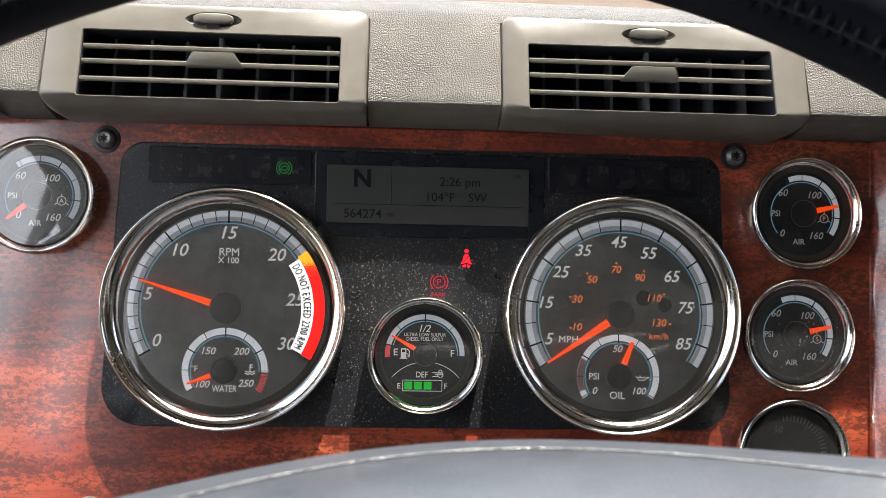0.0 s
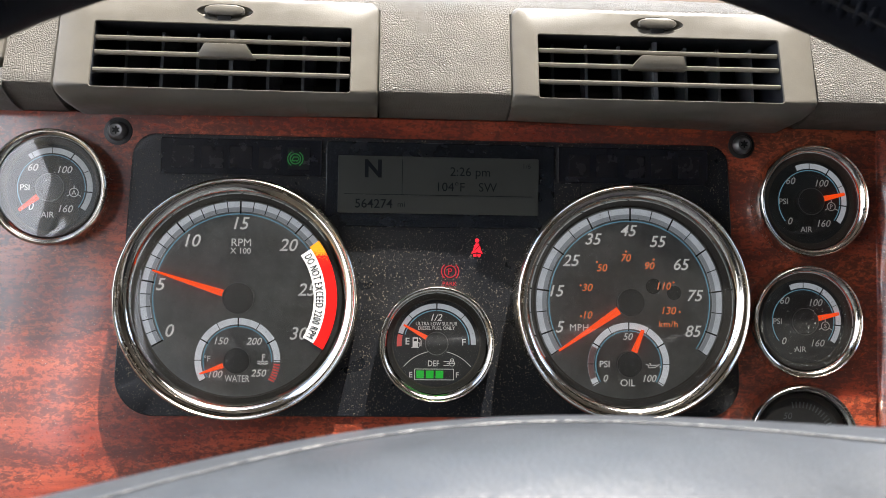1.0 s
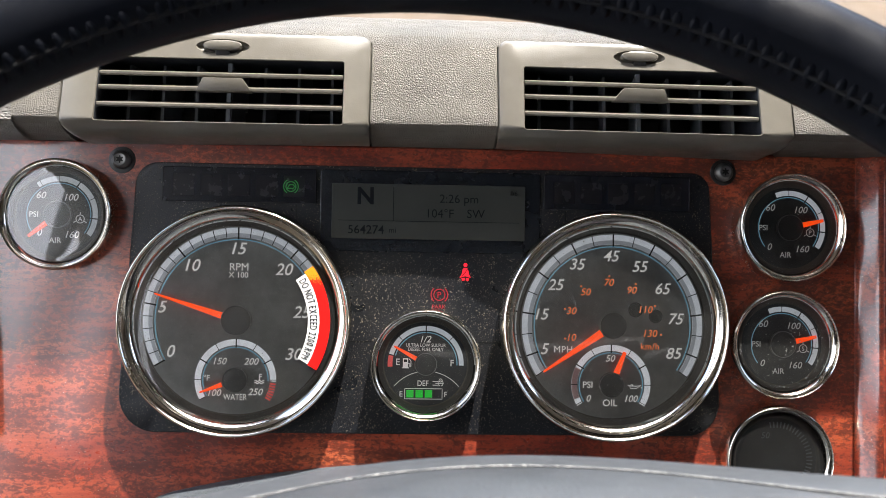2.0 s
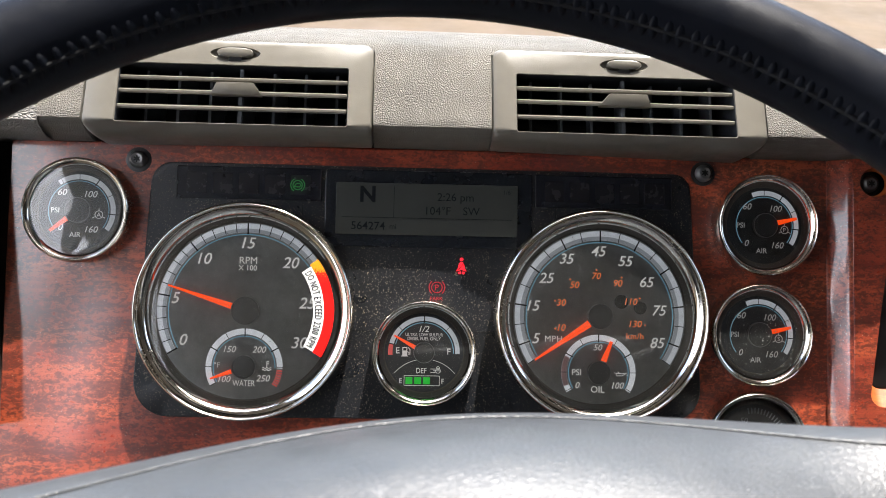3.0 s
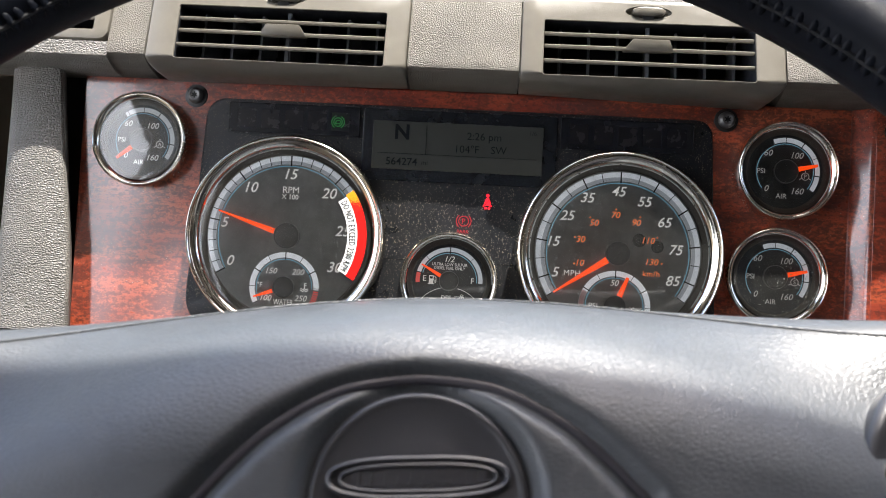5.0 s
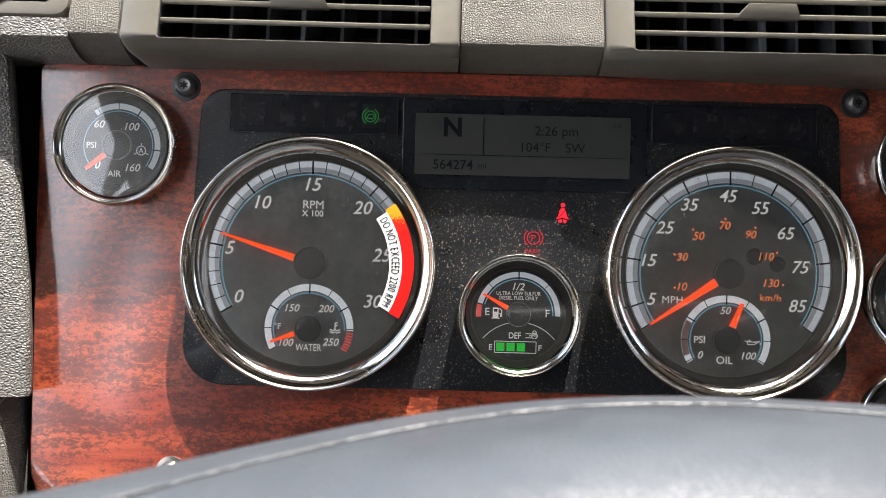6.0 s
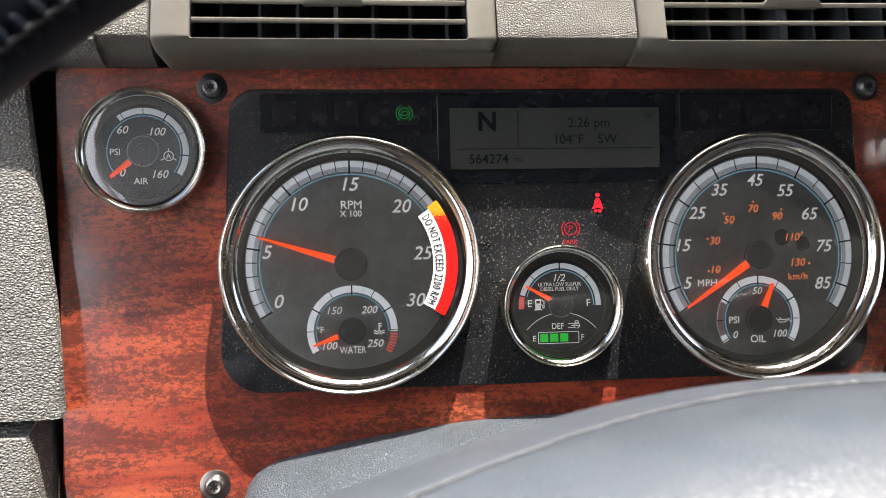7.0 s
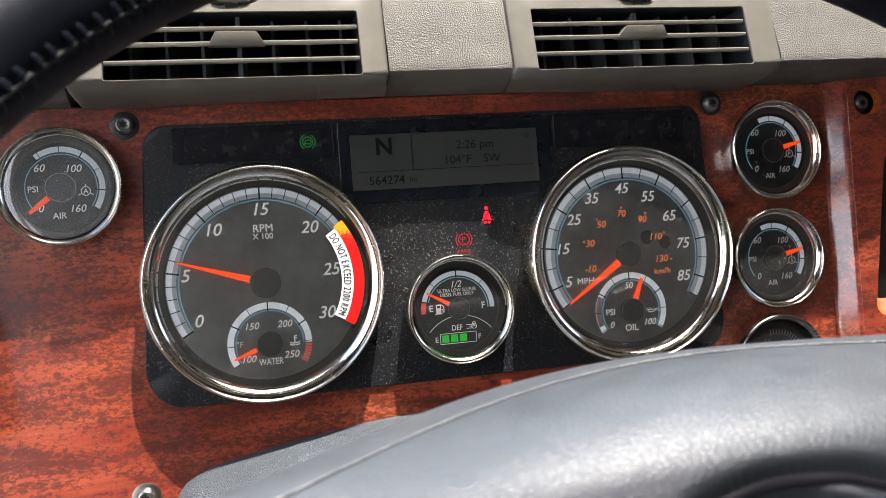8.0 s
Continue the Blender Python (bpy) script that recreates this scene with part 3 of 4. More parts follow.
    rows.append([(x - 0.02 * max(0.0, -0.02 - z) * (1 if x < -0.27 else 0.0), y, z) for x, y in prof])
loops(bm, rows, cap_first=True, cap_last=True)
part("upper_trim", bm, TRIM, pillar, smooth=True)
bm = bmesh.new()
prof = [(-0.2440, 0.012), (-0.2440, -0.004), (-0.2460, -0.0100), (-0.2500, -0.0130), (-0.30, -0.0150), (-0.36, -0.010), (-0.36, 0.012)]
rows = [[(x, RELIEF * y * k, z + (0.007 if x > -0.249 else 0.0) * (z > -0.2)) for x, y in prof] for z, k in ((-0.42, 1.0), (-0.20, 1.0), (-0.1620, 1.0), (-0.1600, 0.8))]
loops(bm, rows, cap_first=True, cap_last=True)
part("lower_trim", bm, TRIM, pillar, "lighter grey lower trim piece", smooth=True)


# ---------------------------------------------------------------- air vents
def lean(z):
    """Depth of the vent faces: leaning back above, rolled under below the opening."""
    return RELIEF * (-0.0196 + (z - 0.012) * 0.0086 / 0.056 + max(0.0, 0.0188 - z) ** 2 / 0.0050)


def air_vent(x0, x1, z0, z1, ix0, ix1, iz0, iz1, label, knob=None, tab=None, vanes=6, lip=None):
    cx = (x0 + x1) / 2
    t = thing("air_vent", at(cx, 0, 0), label, "air vent", "dashboard air vents")
    n = 5
    def ring(a, b, c, d, r, dy, follow=True):
        return [(x - cx, (lean(z) if follow else 0.0) + dy, z) for x, z in rounded(a, b, c, d, r, n)]
    bm = bmesh.new()
    rows = [ring(x0, x1, z0 - 0.0015, z1, 0.005, 0.024), ring(x0, x1, z0 - 0.001, z1, 0.006, 0.005), ring(x0, x1, z0, z1, 0.006, 0.0022),
            ring(x0 + 0.0006, x1 - 0.0006, z0 + 0.001, z1 - 0.0006, 0.006, 0.0006), ring(x0 + 0.0018, x1 - 0.0018, z0 + 0.0028, z1 - 0.0018, 0.006, 0.0),
            ring(ix0 - 0.0004, ix1 + 0.0004, iz0 - 0.0003, iz1 + 0.0004, 0.0015, 0.0), ring(ix0, ix1, iz0, iz1, 0.0012, 0.0006), ring(ix0, ix1, iz0, iz1, 0.0012, 0.0010)]
    loops(bm, rows)
    if knob:
        # a shallow pocket for the thumb wheel, sunk into the face above the opening
        kx, kz = knob[0] - cx, knob[1]
        bm.normal_update()
        face = max((f for f in bm.faces if abs(f.normal.y) > 0.5 and f.calc_center_median().z > iz1 + 0.002), key=lambda f: f.calc_area())
        dish = [(kx + 0.0142 * math.cos(a), kz + 0.0042 * math.sin(a)) for a in (2 * math.pi * i / 40 for i in range(40))]
        first = len(bm.verts)
        loops(bm, [[(kx + (x - kx) * s, lean(kz + (q - kz) * s) + d, kz + (q - kz) * s) for x, q in dish] for s, d in ((1.0, 0.0), (0.97, 0.0007), (0.90, 0.0018), (0.78, 0.0024))], cap_last=True)
        bm.verts.ensure_lookup_table()
        rim_ = bm.verts[first:first + 40]
        cut = [e for e in bm.edges if e.verts[0] in rim_ and e.verts[1] in rim_]
        for e in cut:
            e.smooth = False
        bmesh.ops.triangle_fill(bm, edges=cut + list(face.edges), use_beauty=True, use_dissolve=False)
        bmesh.ops.delete(bm, geom=[face], context="FACES_ONLY")
        bmesh.ops.recalc_face_normals(bm, faces=bm.faces[:])
    part("frame", bm, VENT, t, smooth=True)
    if lip:
        bm = bmesh.new()
        sec = [(lean(z) - d, z) for z, d in ((0.0100, -0.003), (0.0098, 0.0004), (0.0108, 0.0010), (0.0126, 0.0010), (0.0134, 0.0005), (0.0136, -0.002))]
        loops(bm, [[(x - cx, y, z) for y, z in sec] for x in (lip[0], lip[0] + 0.0004, lip[1] - 0.0012, lip[1])], cap_first=True, cap_last=True)
        part("lip", bm, VENT, t, "short raised strip along the frame's lower edge", smooth=True)
    bm = bmesh.new()
    rows = [ring(ix0 - 0.0002, ix1 + 0.0002, iz0 - 0.0002, iz1 + 0.0002, 0.001, 0.0010), ring(ix0, ix1, iz0, iz1, 0.001, 0.060)]
    loops(bm, rows, cap_last=True)
    part("duct", bm, SLOT, t)
    h = iz1 - iz0
    for i, f in enumerate((0.235, 0.465, 0.735)):
        z = iz1 - f * h
        y = lean(z) + 0.0012
        bm = bmesh.new()
        sec = [(y + 0.0006, z + 0.0009), (y, z + 0.0004), (y + 0.0001, z - 0.0007), (y + 0.0012, z - 0.0014), (y + 0.016, z + 0.0036), (y + 0.0165, z + 0.0050), (y + 0.0022, z + 0.0014)]
        loops(bm, [[(x - cx, a, b) for a, b in sec] for x in (ix0 + 0.0004, ix1 - 0.0004)], cap_first=True, cap_last=True)
        if i == 1 and tab:
            a, b, c, d = tab
            face = [(a - cx, z - 0.0012), (d - cx, z - 0.0012), (c - cx, z + 0.0054), (b - cx, z + 0.0054)]
            bt = bmesh.new()
            loops(bt, [[(x, y + 0.006, q) for x, q in face], [(x, y - 0.0002 - 0.26 * (q - z + 0.0012), q) for x, q in face]], cap_first=True, cap_last=True)
            bmesh.ops.bevel(bt, geom=bt.edges[:], offset=0.0005, segments=2, affect="EDGES", profile=0.5)
            join(bm, bt)
        part("louver", bm, VENT, t, smooth=True)
    w = ix1 - ix0
    for i in range(vanes):
        x = ix0 + w * (i + 0.55) / vanes - cx
        bm = bmesh.new()
        y = lean(iz0) + 0.020
        tilt = 0.0035
        loops(bm, [[(x, y, iz0), (x + 0.0016, y, iz0), (x + 0.0016 + tilt, y + 0.026, iz0), (x + tilt, y + 0.026, iz0)],
                   [(x, y + 0.004, iz1), (x + 0.0016, y + 0.004, iz1), (x + 0.0016 + tilt, y + 0.03, iz1), (x + tilt, y + 0.03, iz1)]], cap_first=True, cap_last=True)
        part("vane", bm, VANE, t)
    if tab:
        px_ = (tab[0] + tab[3]) / 2 - cx + 0.001
        bm = bmesh.new()
        loops(bm, [[(px_ - 0.0011, lean(z) + d, z), (px_ + 0.0011, lean(z) + d, z), (px_ + 0.0011, lean(z) + d + 0.003, z), (px_ - 0.0011, lean(z) + d + 0.003, z)] for z, d in ((iz0, 0.012), (iz1, 0.009))], cap_first=True, cap_last=True)
        part("vane_link", bm, VANE, t, "upright grey link behind the louvers")
    if knob:
        y = lean(kz)
        bm = bmesh.new()
        prof = [(0.0098, 0.0023), (0.0102, -0.0008), (0.0095, -0.0018), (0.0075, -0.0022)]
        loops(bm, [[(kx + r * math.copysign(abs(math.cos(a)) ** 0.7, math.cos(a)), y + dy, kz + 0.0003 + 0.27 * r * math.copysign(abs(math.sin(a)) ** 0.8, math.sin(a)))
                    for a in (2 * math.pi * i / 36 for i in range(36))] for r, dy in prof], cap_last=True)
        part("thumb_wheel", bm, VENT, t, smooth=True)
        bm = bmesh.new()
        box(bm, kx - 0.0036, kx + 0.0036, y - 0.0010, y + 0.001, kz - 0.0064, kz - 0.0022, 0.0004)
        part("wheel_stem", bm, BLACK, t)
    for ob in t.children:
        pull_to_eye(ob, cx, (x0, x1))
    return t


VANE = worn("vane_plastic", (0.11, 0.12, 0.13), 0.45)
air_vent(-0.1920, -0.0312, 0.0118, 0.0682, -0.1740, -0.0455, 0.0180, 0.0528, "grey plastic dashboard air vent, louvers open", (-0.1100, 0.0600), (-0.1230, -0.1190, -0.0985, -0.0940), 7, (-0.0680, -0.0316))
air_vent(0.0372, 0.1974, 0.0118, 0.0682, 0.0512, 0.1790, 0.0180, 0.0528, "grey plastic dashboard air vent, louvers open", (0.1145, 0.0600), (0.0995, 0.1050, 0.1270, 0.1300), 7, (0.0376, 0.0700))
air_vent(-0.3200, -0.2170, 0.0270, 0.0755, -0.3080, -0.2268, 0.0340, 0.0640, "grey plastic side air vent at the dashboard corner", None, None, 4)

# ---------------------------------------------------------------- instrument cluster
cluster = thing("instrument_cluster", BASE, "dusty black plastic instrument cluster with display and warning lamps", "instrument cluster")
bm = bmesh.new()
out = []
for x, z in rounded(-0.1665, 0.1665, -0.1480, -0.0008, (0.022, 0.020, 0.010, 0.012), 10):
    f = (z + 0.148) / 0.147
    out.append((x * (1 - 0.048 * f), z))
pierced(bm, out, [round_hole(-0.1020, -0.0865, 0.0560, 96), round_hole(0.1032, -0.0865, 0.0560, 96), round_hole(0.0010, -0.1090, 0.0264)], -0.0012, 0.004, 0.0006)
part("face", bm, CLUSTER, cluster, smooth=True)
bm = bmesh.new()
vis = []
for x, z in rounded(-0.0585, 0.0635, -0.0480, -0.0030, 0.002, 4):
    vis.append((x, z))
plate(bm, vis, -0.0020, -0.0008, 0.0005)
part("visor", bm, VISOR, cluster)
for x0, x1, z0, z1 in ((-0.1445, -0.0605, -0.0222, -0.0030), (0.0650, 0.1475, -0.0230, -0.0035)):
    bm = bmesh.new()
    plate(bm, rounded(x0, x1, z0, z1, 0.0008, 3), -0.0026, -0.0010, 0.0005)
    lens = part("lamp_window", bm, LAMPWIN, cluster)
    bm = bmesh.new()
    for x in (x0 + 0.0002, x1 - 0.0006):
        box(bm, x, x + 0.0004, -0.00285, -0.0020, z0, z1)
    box(bm, x0, x1, -0.00285, -0.0020, z0 - 0.0002, z0 + 0.0002)
    for i in range(5):
        cell = bmesh.new()
        xa = x0 + 0.006 + i * 0.0150
        box(cell, xa, xa + 0.0115, -0.00270, -0.0022, z0 + 0.0035, z1 - 0.0040, 0.0)
        part("lamp_cell", cell, CELL, lens)
    part("lamp_window_edge", bm, worn("clear_edge", (0.028, 0.028, 0.030), 0.25), lens)
bm = bmesh.new()
plate(bm, rounded(-0.0520, 0.0548, -0.0408, -0.0105, 0.0005, 2), -0.0026, -0.0012, 0.0003)
lcd = part("display", bm, LCD, cluster, "dim grey dot display with dark lettering")
YD = -0.00275
printed(lcd, "display_text", "N", -0.0335, -0.0172, 0.0090, LCD_INK, YD, 0, 0.045)
printed(lcd, "display_text", "2:26 pm", 0.0180, -0.0188, 0.0047, LCD_INK, YD)
printed(lcd, "display_text", "104°F", 0.0080, -0.0262, 0.0047, LCD_INK, YD)
printed(lcd, "display_text", "SW", 0.0275, -0.0262, 0.0047, LCD_INK, YD)
printed(lcd, "display_text", "564274", -0.0330, -0.0358, 0.0047, LCD_INK, YD, 0, 0.01)
printed(lcd, "display_text", "mi", -0.0185, -0.0360, 0.0030, LCD_INK, YD)
printed(lcd, "display_text", "1/6", 0.0485, -0.0145, 0.0026, LCD_INK, YD)
bm = bmesh.new()
box(bm, -0.0485, 0.0515, YD - 0.00004, YD + 0.0002, -0.03105, -0.03075)
box(bm, -0.0183, -0.0180, YD - 0.00004, YD + 0.0002, -0.0308, -0.0120)
part("display_rule", bm, LCD_INK, lcd)

# seam across the lower face, and the small steps below the lamp windows
for x0, x1 in ((-0.0420, -0.0285), (0.0300, 0.0430)):
    bm = bmesh.new()
    box(bm, x0, x1, -0.00135, -0.0008, -0.09745, -0.0970)
    part("seam", bm, INK, cluster)
for x in (-0.0716, 0.0775):
    bm = bmesh.new()
    box(bm, x, x + 0.0004, -0.00135, -0.0008, -0.0300, -0.0224)
    part("seam", bm, INK, cluster)


def strokes(bm, lines, w, y):
    """Flat strokes along lines of (x, z)."""
    for pts in lines:
        k = len(pts)
        left, right = [], []
        for i, (x, z) in enumerate(pts):
            a, b = pts[max(i - 1, 0)], pts[min(i + 1, k - 1)]
            dx, dz = b[0] - a[0], b[1] - a[1]
            q = math.hypot(dx, dz) or 1
            left.append((x - dz / q * w / 2, y, z + dx / q * w / 2))
            right.append((x + dz / q * w / 2, y, z - dx / q * w / 2))
        low = [(x, y + 0.0001, z) for x, _, z in left]
        low2 = [(x, y + 0.0001, z) for x, _, z in right]
        loops(bm, [low, left, right, low2], closed=False)
    return bm


def circle(cx, cz, r, a0=0.0, a1=360.0, n=24):
    return [(cx + r * math.sin(radians(a0 + (a1 - a0) * i / n)), cz + r * math.cos(radians(a0 + (a1 - a0) * i / n))) for i in range(n + 1)]


YL = -0.0028
bm = bmesh.new()
cx, cz = -0.0745, -0.0130
strokes(bm, [circle(cx, cz, 0.0027), circle(cx, cz, 0.0040, 30, 150, 12), circle(cx, cz, 0.0040, 210, 330, 12),
             [(cx - 0.0019, cz - 0.0010), (cx - 0.0008, cz + 0.0010), (cx + 0.0012, cz + 0.0010), (cx + 0.0020, cz), (cx + 0.0012, cz - 0.0010), (cx - 0.0019, cz - 0.0010)]], 0.00055, YL)
part("warning_lamp", bm, GREEN_LAMP, cluster, "glowing green engine brake symbol")
YF = -0.00135
bm = bmesh.new()
cx, cz = 0.0080, -0.0712
strokes(bm, [circle(cx, cz, 0.0031), circle(cx, cz, 0.0046, 40, 140, 12), circle(cx, cz, 0.0046, 220, 320, 12)], 0.00055, YF)
join(bm, glyphs("P", 0.0033, 0, 0.01), Matrix.Translation((cx, YF, cz)))
join(bm, glyphs("PARK", 0.0022), Matrix.Translation((cx - 0.0002, YF, cz - 0.0065)))
part("warning_lamp", bm, RED_DIM, cluster, "dim red parking brake symbol")
bm = bmesh.new()
cx, cz = 0.0222, -0.0585
disc(bm, 0.0011, YF, 16, cx, cz + 0.0040, 0.0001)
for shape in ([(-0.0036, -0.0034), (-0.0024, -0.0016), (-0.0017, 0.0012), (-0.0010, 0.0026), (0.0010, 0.0026), (0.0017, 0.0012), (0.0024, -0.0016), (0.0036, -0.0034), (0.0026, -0.0032), (0.0, -0.0024), (-0.0026, -0.0032)],
              [(-0.0020, -0.0052), (-0.0023, -0.0038), (-0.0004, -0.0034), (-0.0003, -0.0050)], [(0.0003, -0.0050), (0.0004, -0.0034), (0.0023, -0.0038), (0.0020, -0.0052)]):
    p = [(cx + a * 0.9, YF, cz + b * 0.9) for a, b in shape]
    loops(bm, [[(a, y + 0.0001, b) for a, y, b in p], p], cap_last=True)
belt = part("warning_lamp", bm, RED_LAMP, cluster, "glowing red seat belt symbol")
bm = bmesh.new()
strokes(bm, [[(cx + 0.0016, cz + 0.0020), (cx - 0.0018, cz - 0.0022)]], 0.0004, YF - 0.00015)
part("strap", bm, INK, belt)

# switch bank in the side panel
sw = thing("switch_bank", BASE @ SIDE, "black rocker switch bank set in the wood side panel", "switches")
bm = bmesh.new()
plate(bm, deep, 0.0086, 0.014, 0.0008)
part("bezel", bm, BLACK, sw, smooth=True)
for i in range(2):
    bm = bmesh.new()
    box(bm, 0.026 + 0.040 * i, 0.060 + 0.040 * i, 0.0040, 0.010, -0.117, -0.047, 0.0016)
    part("rocker", bm, BLACK, sw, smooth=True)


# ---------------------------------------------------------------- gauges
YDIAL = -0.0040         # dial face, in front of the panel
YP = YDIAL - 0.00025    # print on the dial


def gauge_case(name, x, z, R, inner, depth, label, category="gauge", group="", lens=GLASS, rise=0.0):
    """Chrome bezel with two turned beads, a dark inner wall, a dial and its glass."""
    t = thing(name, at(x, -rise, z), label, category, group)
    w = R - inner
    bm = bmesh.new()
    lathe(bm, [(R - 0.05 * w, 0.001 + rise), (R, -0.12 * depth), (R, -0.55 * depth), (R - 0.03 * w, -0.74 * depth), (R - 0.09 * w, -0.89 * depth), (R - 0.17 * w, -0.98 * depth), (R - 0.24 * w, -depth),
               (R - 0.31 * w, -0.97 * depth), (R - 0.36 * w, -0.90 * depth), (R - 0.38 * w, -0.86 * depth), (R - 0.42 * w, -0.86 * depth), (R - 0.46 * w, -0.90 * depth), (R - 0.60 * w, -0.87 * depth),
               (R - 0.80 * w, -0.77 * depth), (inner, -0.62 * depth), (inner, -0.50 * depth)], 120 if R > 0.04 else 84)
    part("bezel", bm, CHROME, t, "dusty polished chrome ring", smooth=True)
    bm = bmesh.new()
    lathe(bm, [(inner + 0.0002, -0.52 * depth), (inner - 0.0004, -0.45 * depth), (inner - 0.0022, YDIAL), (inner - 0.0030, YDIAL - 0.00002)], 72)
    part("inner_wall", bm, WALL, t, smooth=True)
    bm = bmesh.new()
    disc(bm, inner - 0.0005, YDIAL, 72, 0, 0, 0.0010)
    dial = part("dial", bm, DIAL if R > 0.04 else DIAL_DARK, t, "matt black printed dial")
    bm = bmesh.new()
    dome = []
    for k in range(7):
        r = inner * math.sin(radians(90 * k / 6)) if k else 0.0001
        dome.append((max(r, 0.0001), -0.74 * depth - 0.0006 * math.cos(radians(90 * k / 6))))
    lathe(bm, dome, 64)
    part("glass", bm, lens, t, "clear lens with specks of dust", smooth=True)
    return t, dial


def needle(parent, angle, r0, r1, w0, w1, cx=0.0, cz=0.0, y=None, cap=0.0, capmat=None):
    y = YDIAL - 0.0018 if y is None else y
    s, c = math.sin(radians(angle)), math.cos(radians(angle))
    bm = bmesh.new()
    def P(r, d, yy):
        return (cx + r * s + d * c, yy, cz + r * c - d * s)
    base = [P(r0, -w0 / 2, y), P(r1, -w1 / 2, y), P(r1, w1 / 2, y), P(r0, w0 / 2, y)]
    top = [P(r0, 0, y - 0.0005), P(r1 - 0.0005, 0, y - 0.0003)]
    low = [(a, y + 0.0004, b) for a, _, b in base]
    loops(bm, [low, base])
    bm.verts.ensure_lookup_table()
    v = bm.verts[-4:]
    t0, t1 = bm.verts.new(top[0]), bm.verts.new(top[1])
    bm.faces.new((v[0], v[1], t1, t0)), bm.faces.new((v[1], v[2], t1)), bm.faces.new((v[2], v[3], t0, t1)), bm.faces.new((v[3], v[0], t0))
    n = part("needle", bm, NEEDLE, parent, "bright orange pointer")
    if cap:
        bm = bmesh.new()
        lathe(bm, [(cap, YDIAL - 0.0002), (cap, y - 0.0004), (cap * 0.985, y - 0.0007), (cap * 0.93, y - 0.0010), (cap * 0.80, y - 0.0013), (cap * 0.60, y - 0.0015), (cap * 0.35, y - 0.0016), (0.0001, y - 0.0017)], 48, cx, cz)
        part("cap", bm, capmat or CAP, n, "round black pointer cap", smooth=True)
        bm = bmesh.new()
        tube(bm, [(cx + cap * 0.985 * math.sin(radians(10 * i)), y - 0.0007, cz + cap * 0.985 * math.cos(radians(10 * i))) for i in range(36)], 0.00024, 6, up=Vector((0, 1, 0)), closed=True)
        part("cap_edge", bm, CAP_GLINT, n, "thin pale ring for the highlight on the cap's edge", smooth=True)
    return n


def scale(parent, r0, r1, a0, a1, ticks, cx=0.0, cz=0.0, blue=True, mat=None, major=()):
    """A grey scale band cut by dark ticks, with a thin blue line inside."""
    bm = bmesh.new()
    arc_band(bm, r0, r1, a0, a1, YP, cx, cz)
    band = part("scale_band", bm, mat or (BAND if r1 > 0.03 else BAND_LIGHT), parent)
    if r1 > 0.03:
        bm = bmesh.new()
        arc_band(bm, r0 + 0.0001, r0 + 0.42 * (r1 - r0), a0, a1, YP - 0.00006, cx, cz)
        part("scale_shade", bm, BAND_DIM, parent)
    bm = bmesh.new()
    for a in ticks:
        big = a in major
        tick(bm, r0 - (0.0012 if big else 0.0), r1 + 0.0002, a, (0.00085 if big else 0.00045) * (1 if r1 > 0.03 else 0.75), YP - 0.00012, cx, cz)
    if ticks:
        part("tick_mark", bm, INK, parent)
    if blue:
        bm = bmesh.new()
        g = 0.0011 if r1 > 0.03 else 0.0008
        arc_band(bm, r0 - g - 0.0005, r0 - g, a0, a1, YP, cx, cz)
        part("scale_line", bm, BLUE, parent)
    return band


K = 0.000322   # size of one drawing unit on the tachometer
# tachometer
tach, dial = gauge_case("tachometer", -0.1020, -0.0865, 0.0625, 0.0538, 0.0155, "large round engine speed gauge with chrome bezel and orange pointer", "gauge", "dashboard gauges")
scale(dial, 0.0452, 0.0503, -120, 55, [8 * i - 120 for i in range(0, 22)], major=[8 * i - 120 for i in range(0, 22, 5)])
for body, px, pz in (("0", -108, -53), ("5", -124, 21), ("10", -75, 92), ("15", 2, 121), ("20", 78, 87), ("25", 109, 15), ("30", 97, -56)):
    printed(dial, "numeral", body, px * K, pz * K, 0.0064, WHITE, YP, 0.25, 0.008)
printed(dial, "lettering", "RPM", 2 * K, 90 * K, 0.0040, WHITE, YP, 0, 0.01)
printed(dial, "lettering", "X 100", 1 * K, 76.5 * K, 0.0030, WHITE, YP, 0, 0.01)
YG = -0.0123   # outer face of the glass, where the warning sticker sits
for a0, a1, m_ in ((54, 69, AMBER), (69, 120, RED)):
    bm = bmesh.new()
    arc_band(bm, 0.0455, 0.0512, a0, a1, YG, thick=0.0002)
    part("warning_band", bm, m_, tach)
bm = bmesh.new()
arc_band(bm, 0.0394, 0.0455, 55.5, 119.5, YG, thick=0.0002)
sticker = part("sticker", bm, STICKER, tach, "white curved speed limit sticker on the glass")
bm = bmesh.new()
words = "DO NOT EXCEED 2200 RPM"
letters, run = [], 0.0
for ch in words:
    if ch == " ":
        run += 0.0011
        continue
    q = glyphs(ch, 0.0040, 0, 0.004)
    for v in q.verts:
        v.co.x *= 0.56
    wide = max(v.co.x for v in q.verts) - min(v.co.x for v in q.verts)
    letters.append((q, run + wide / 2))
    run += wide + 0.00048
for q, place in letters:
    a = 57.6 + 60.6 * place / run
    join(bm, q, Matrix.Translation((0.0424 * math.sin(radians(a)), YG - 0.00012, 0.0424 * math.cos(radians(a)))) @ pose(0, 0, 0, 0, a, 0))
part("sticker_text", bm, INK, sticker)
needle(tach, -72.5, 0.0080, 0.0462, 0.0036, 0.0008, cap=0.0082)
# water temperature, inside the tachometer
wx, wz = 0.0000, -0.0322
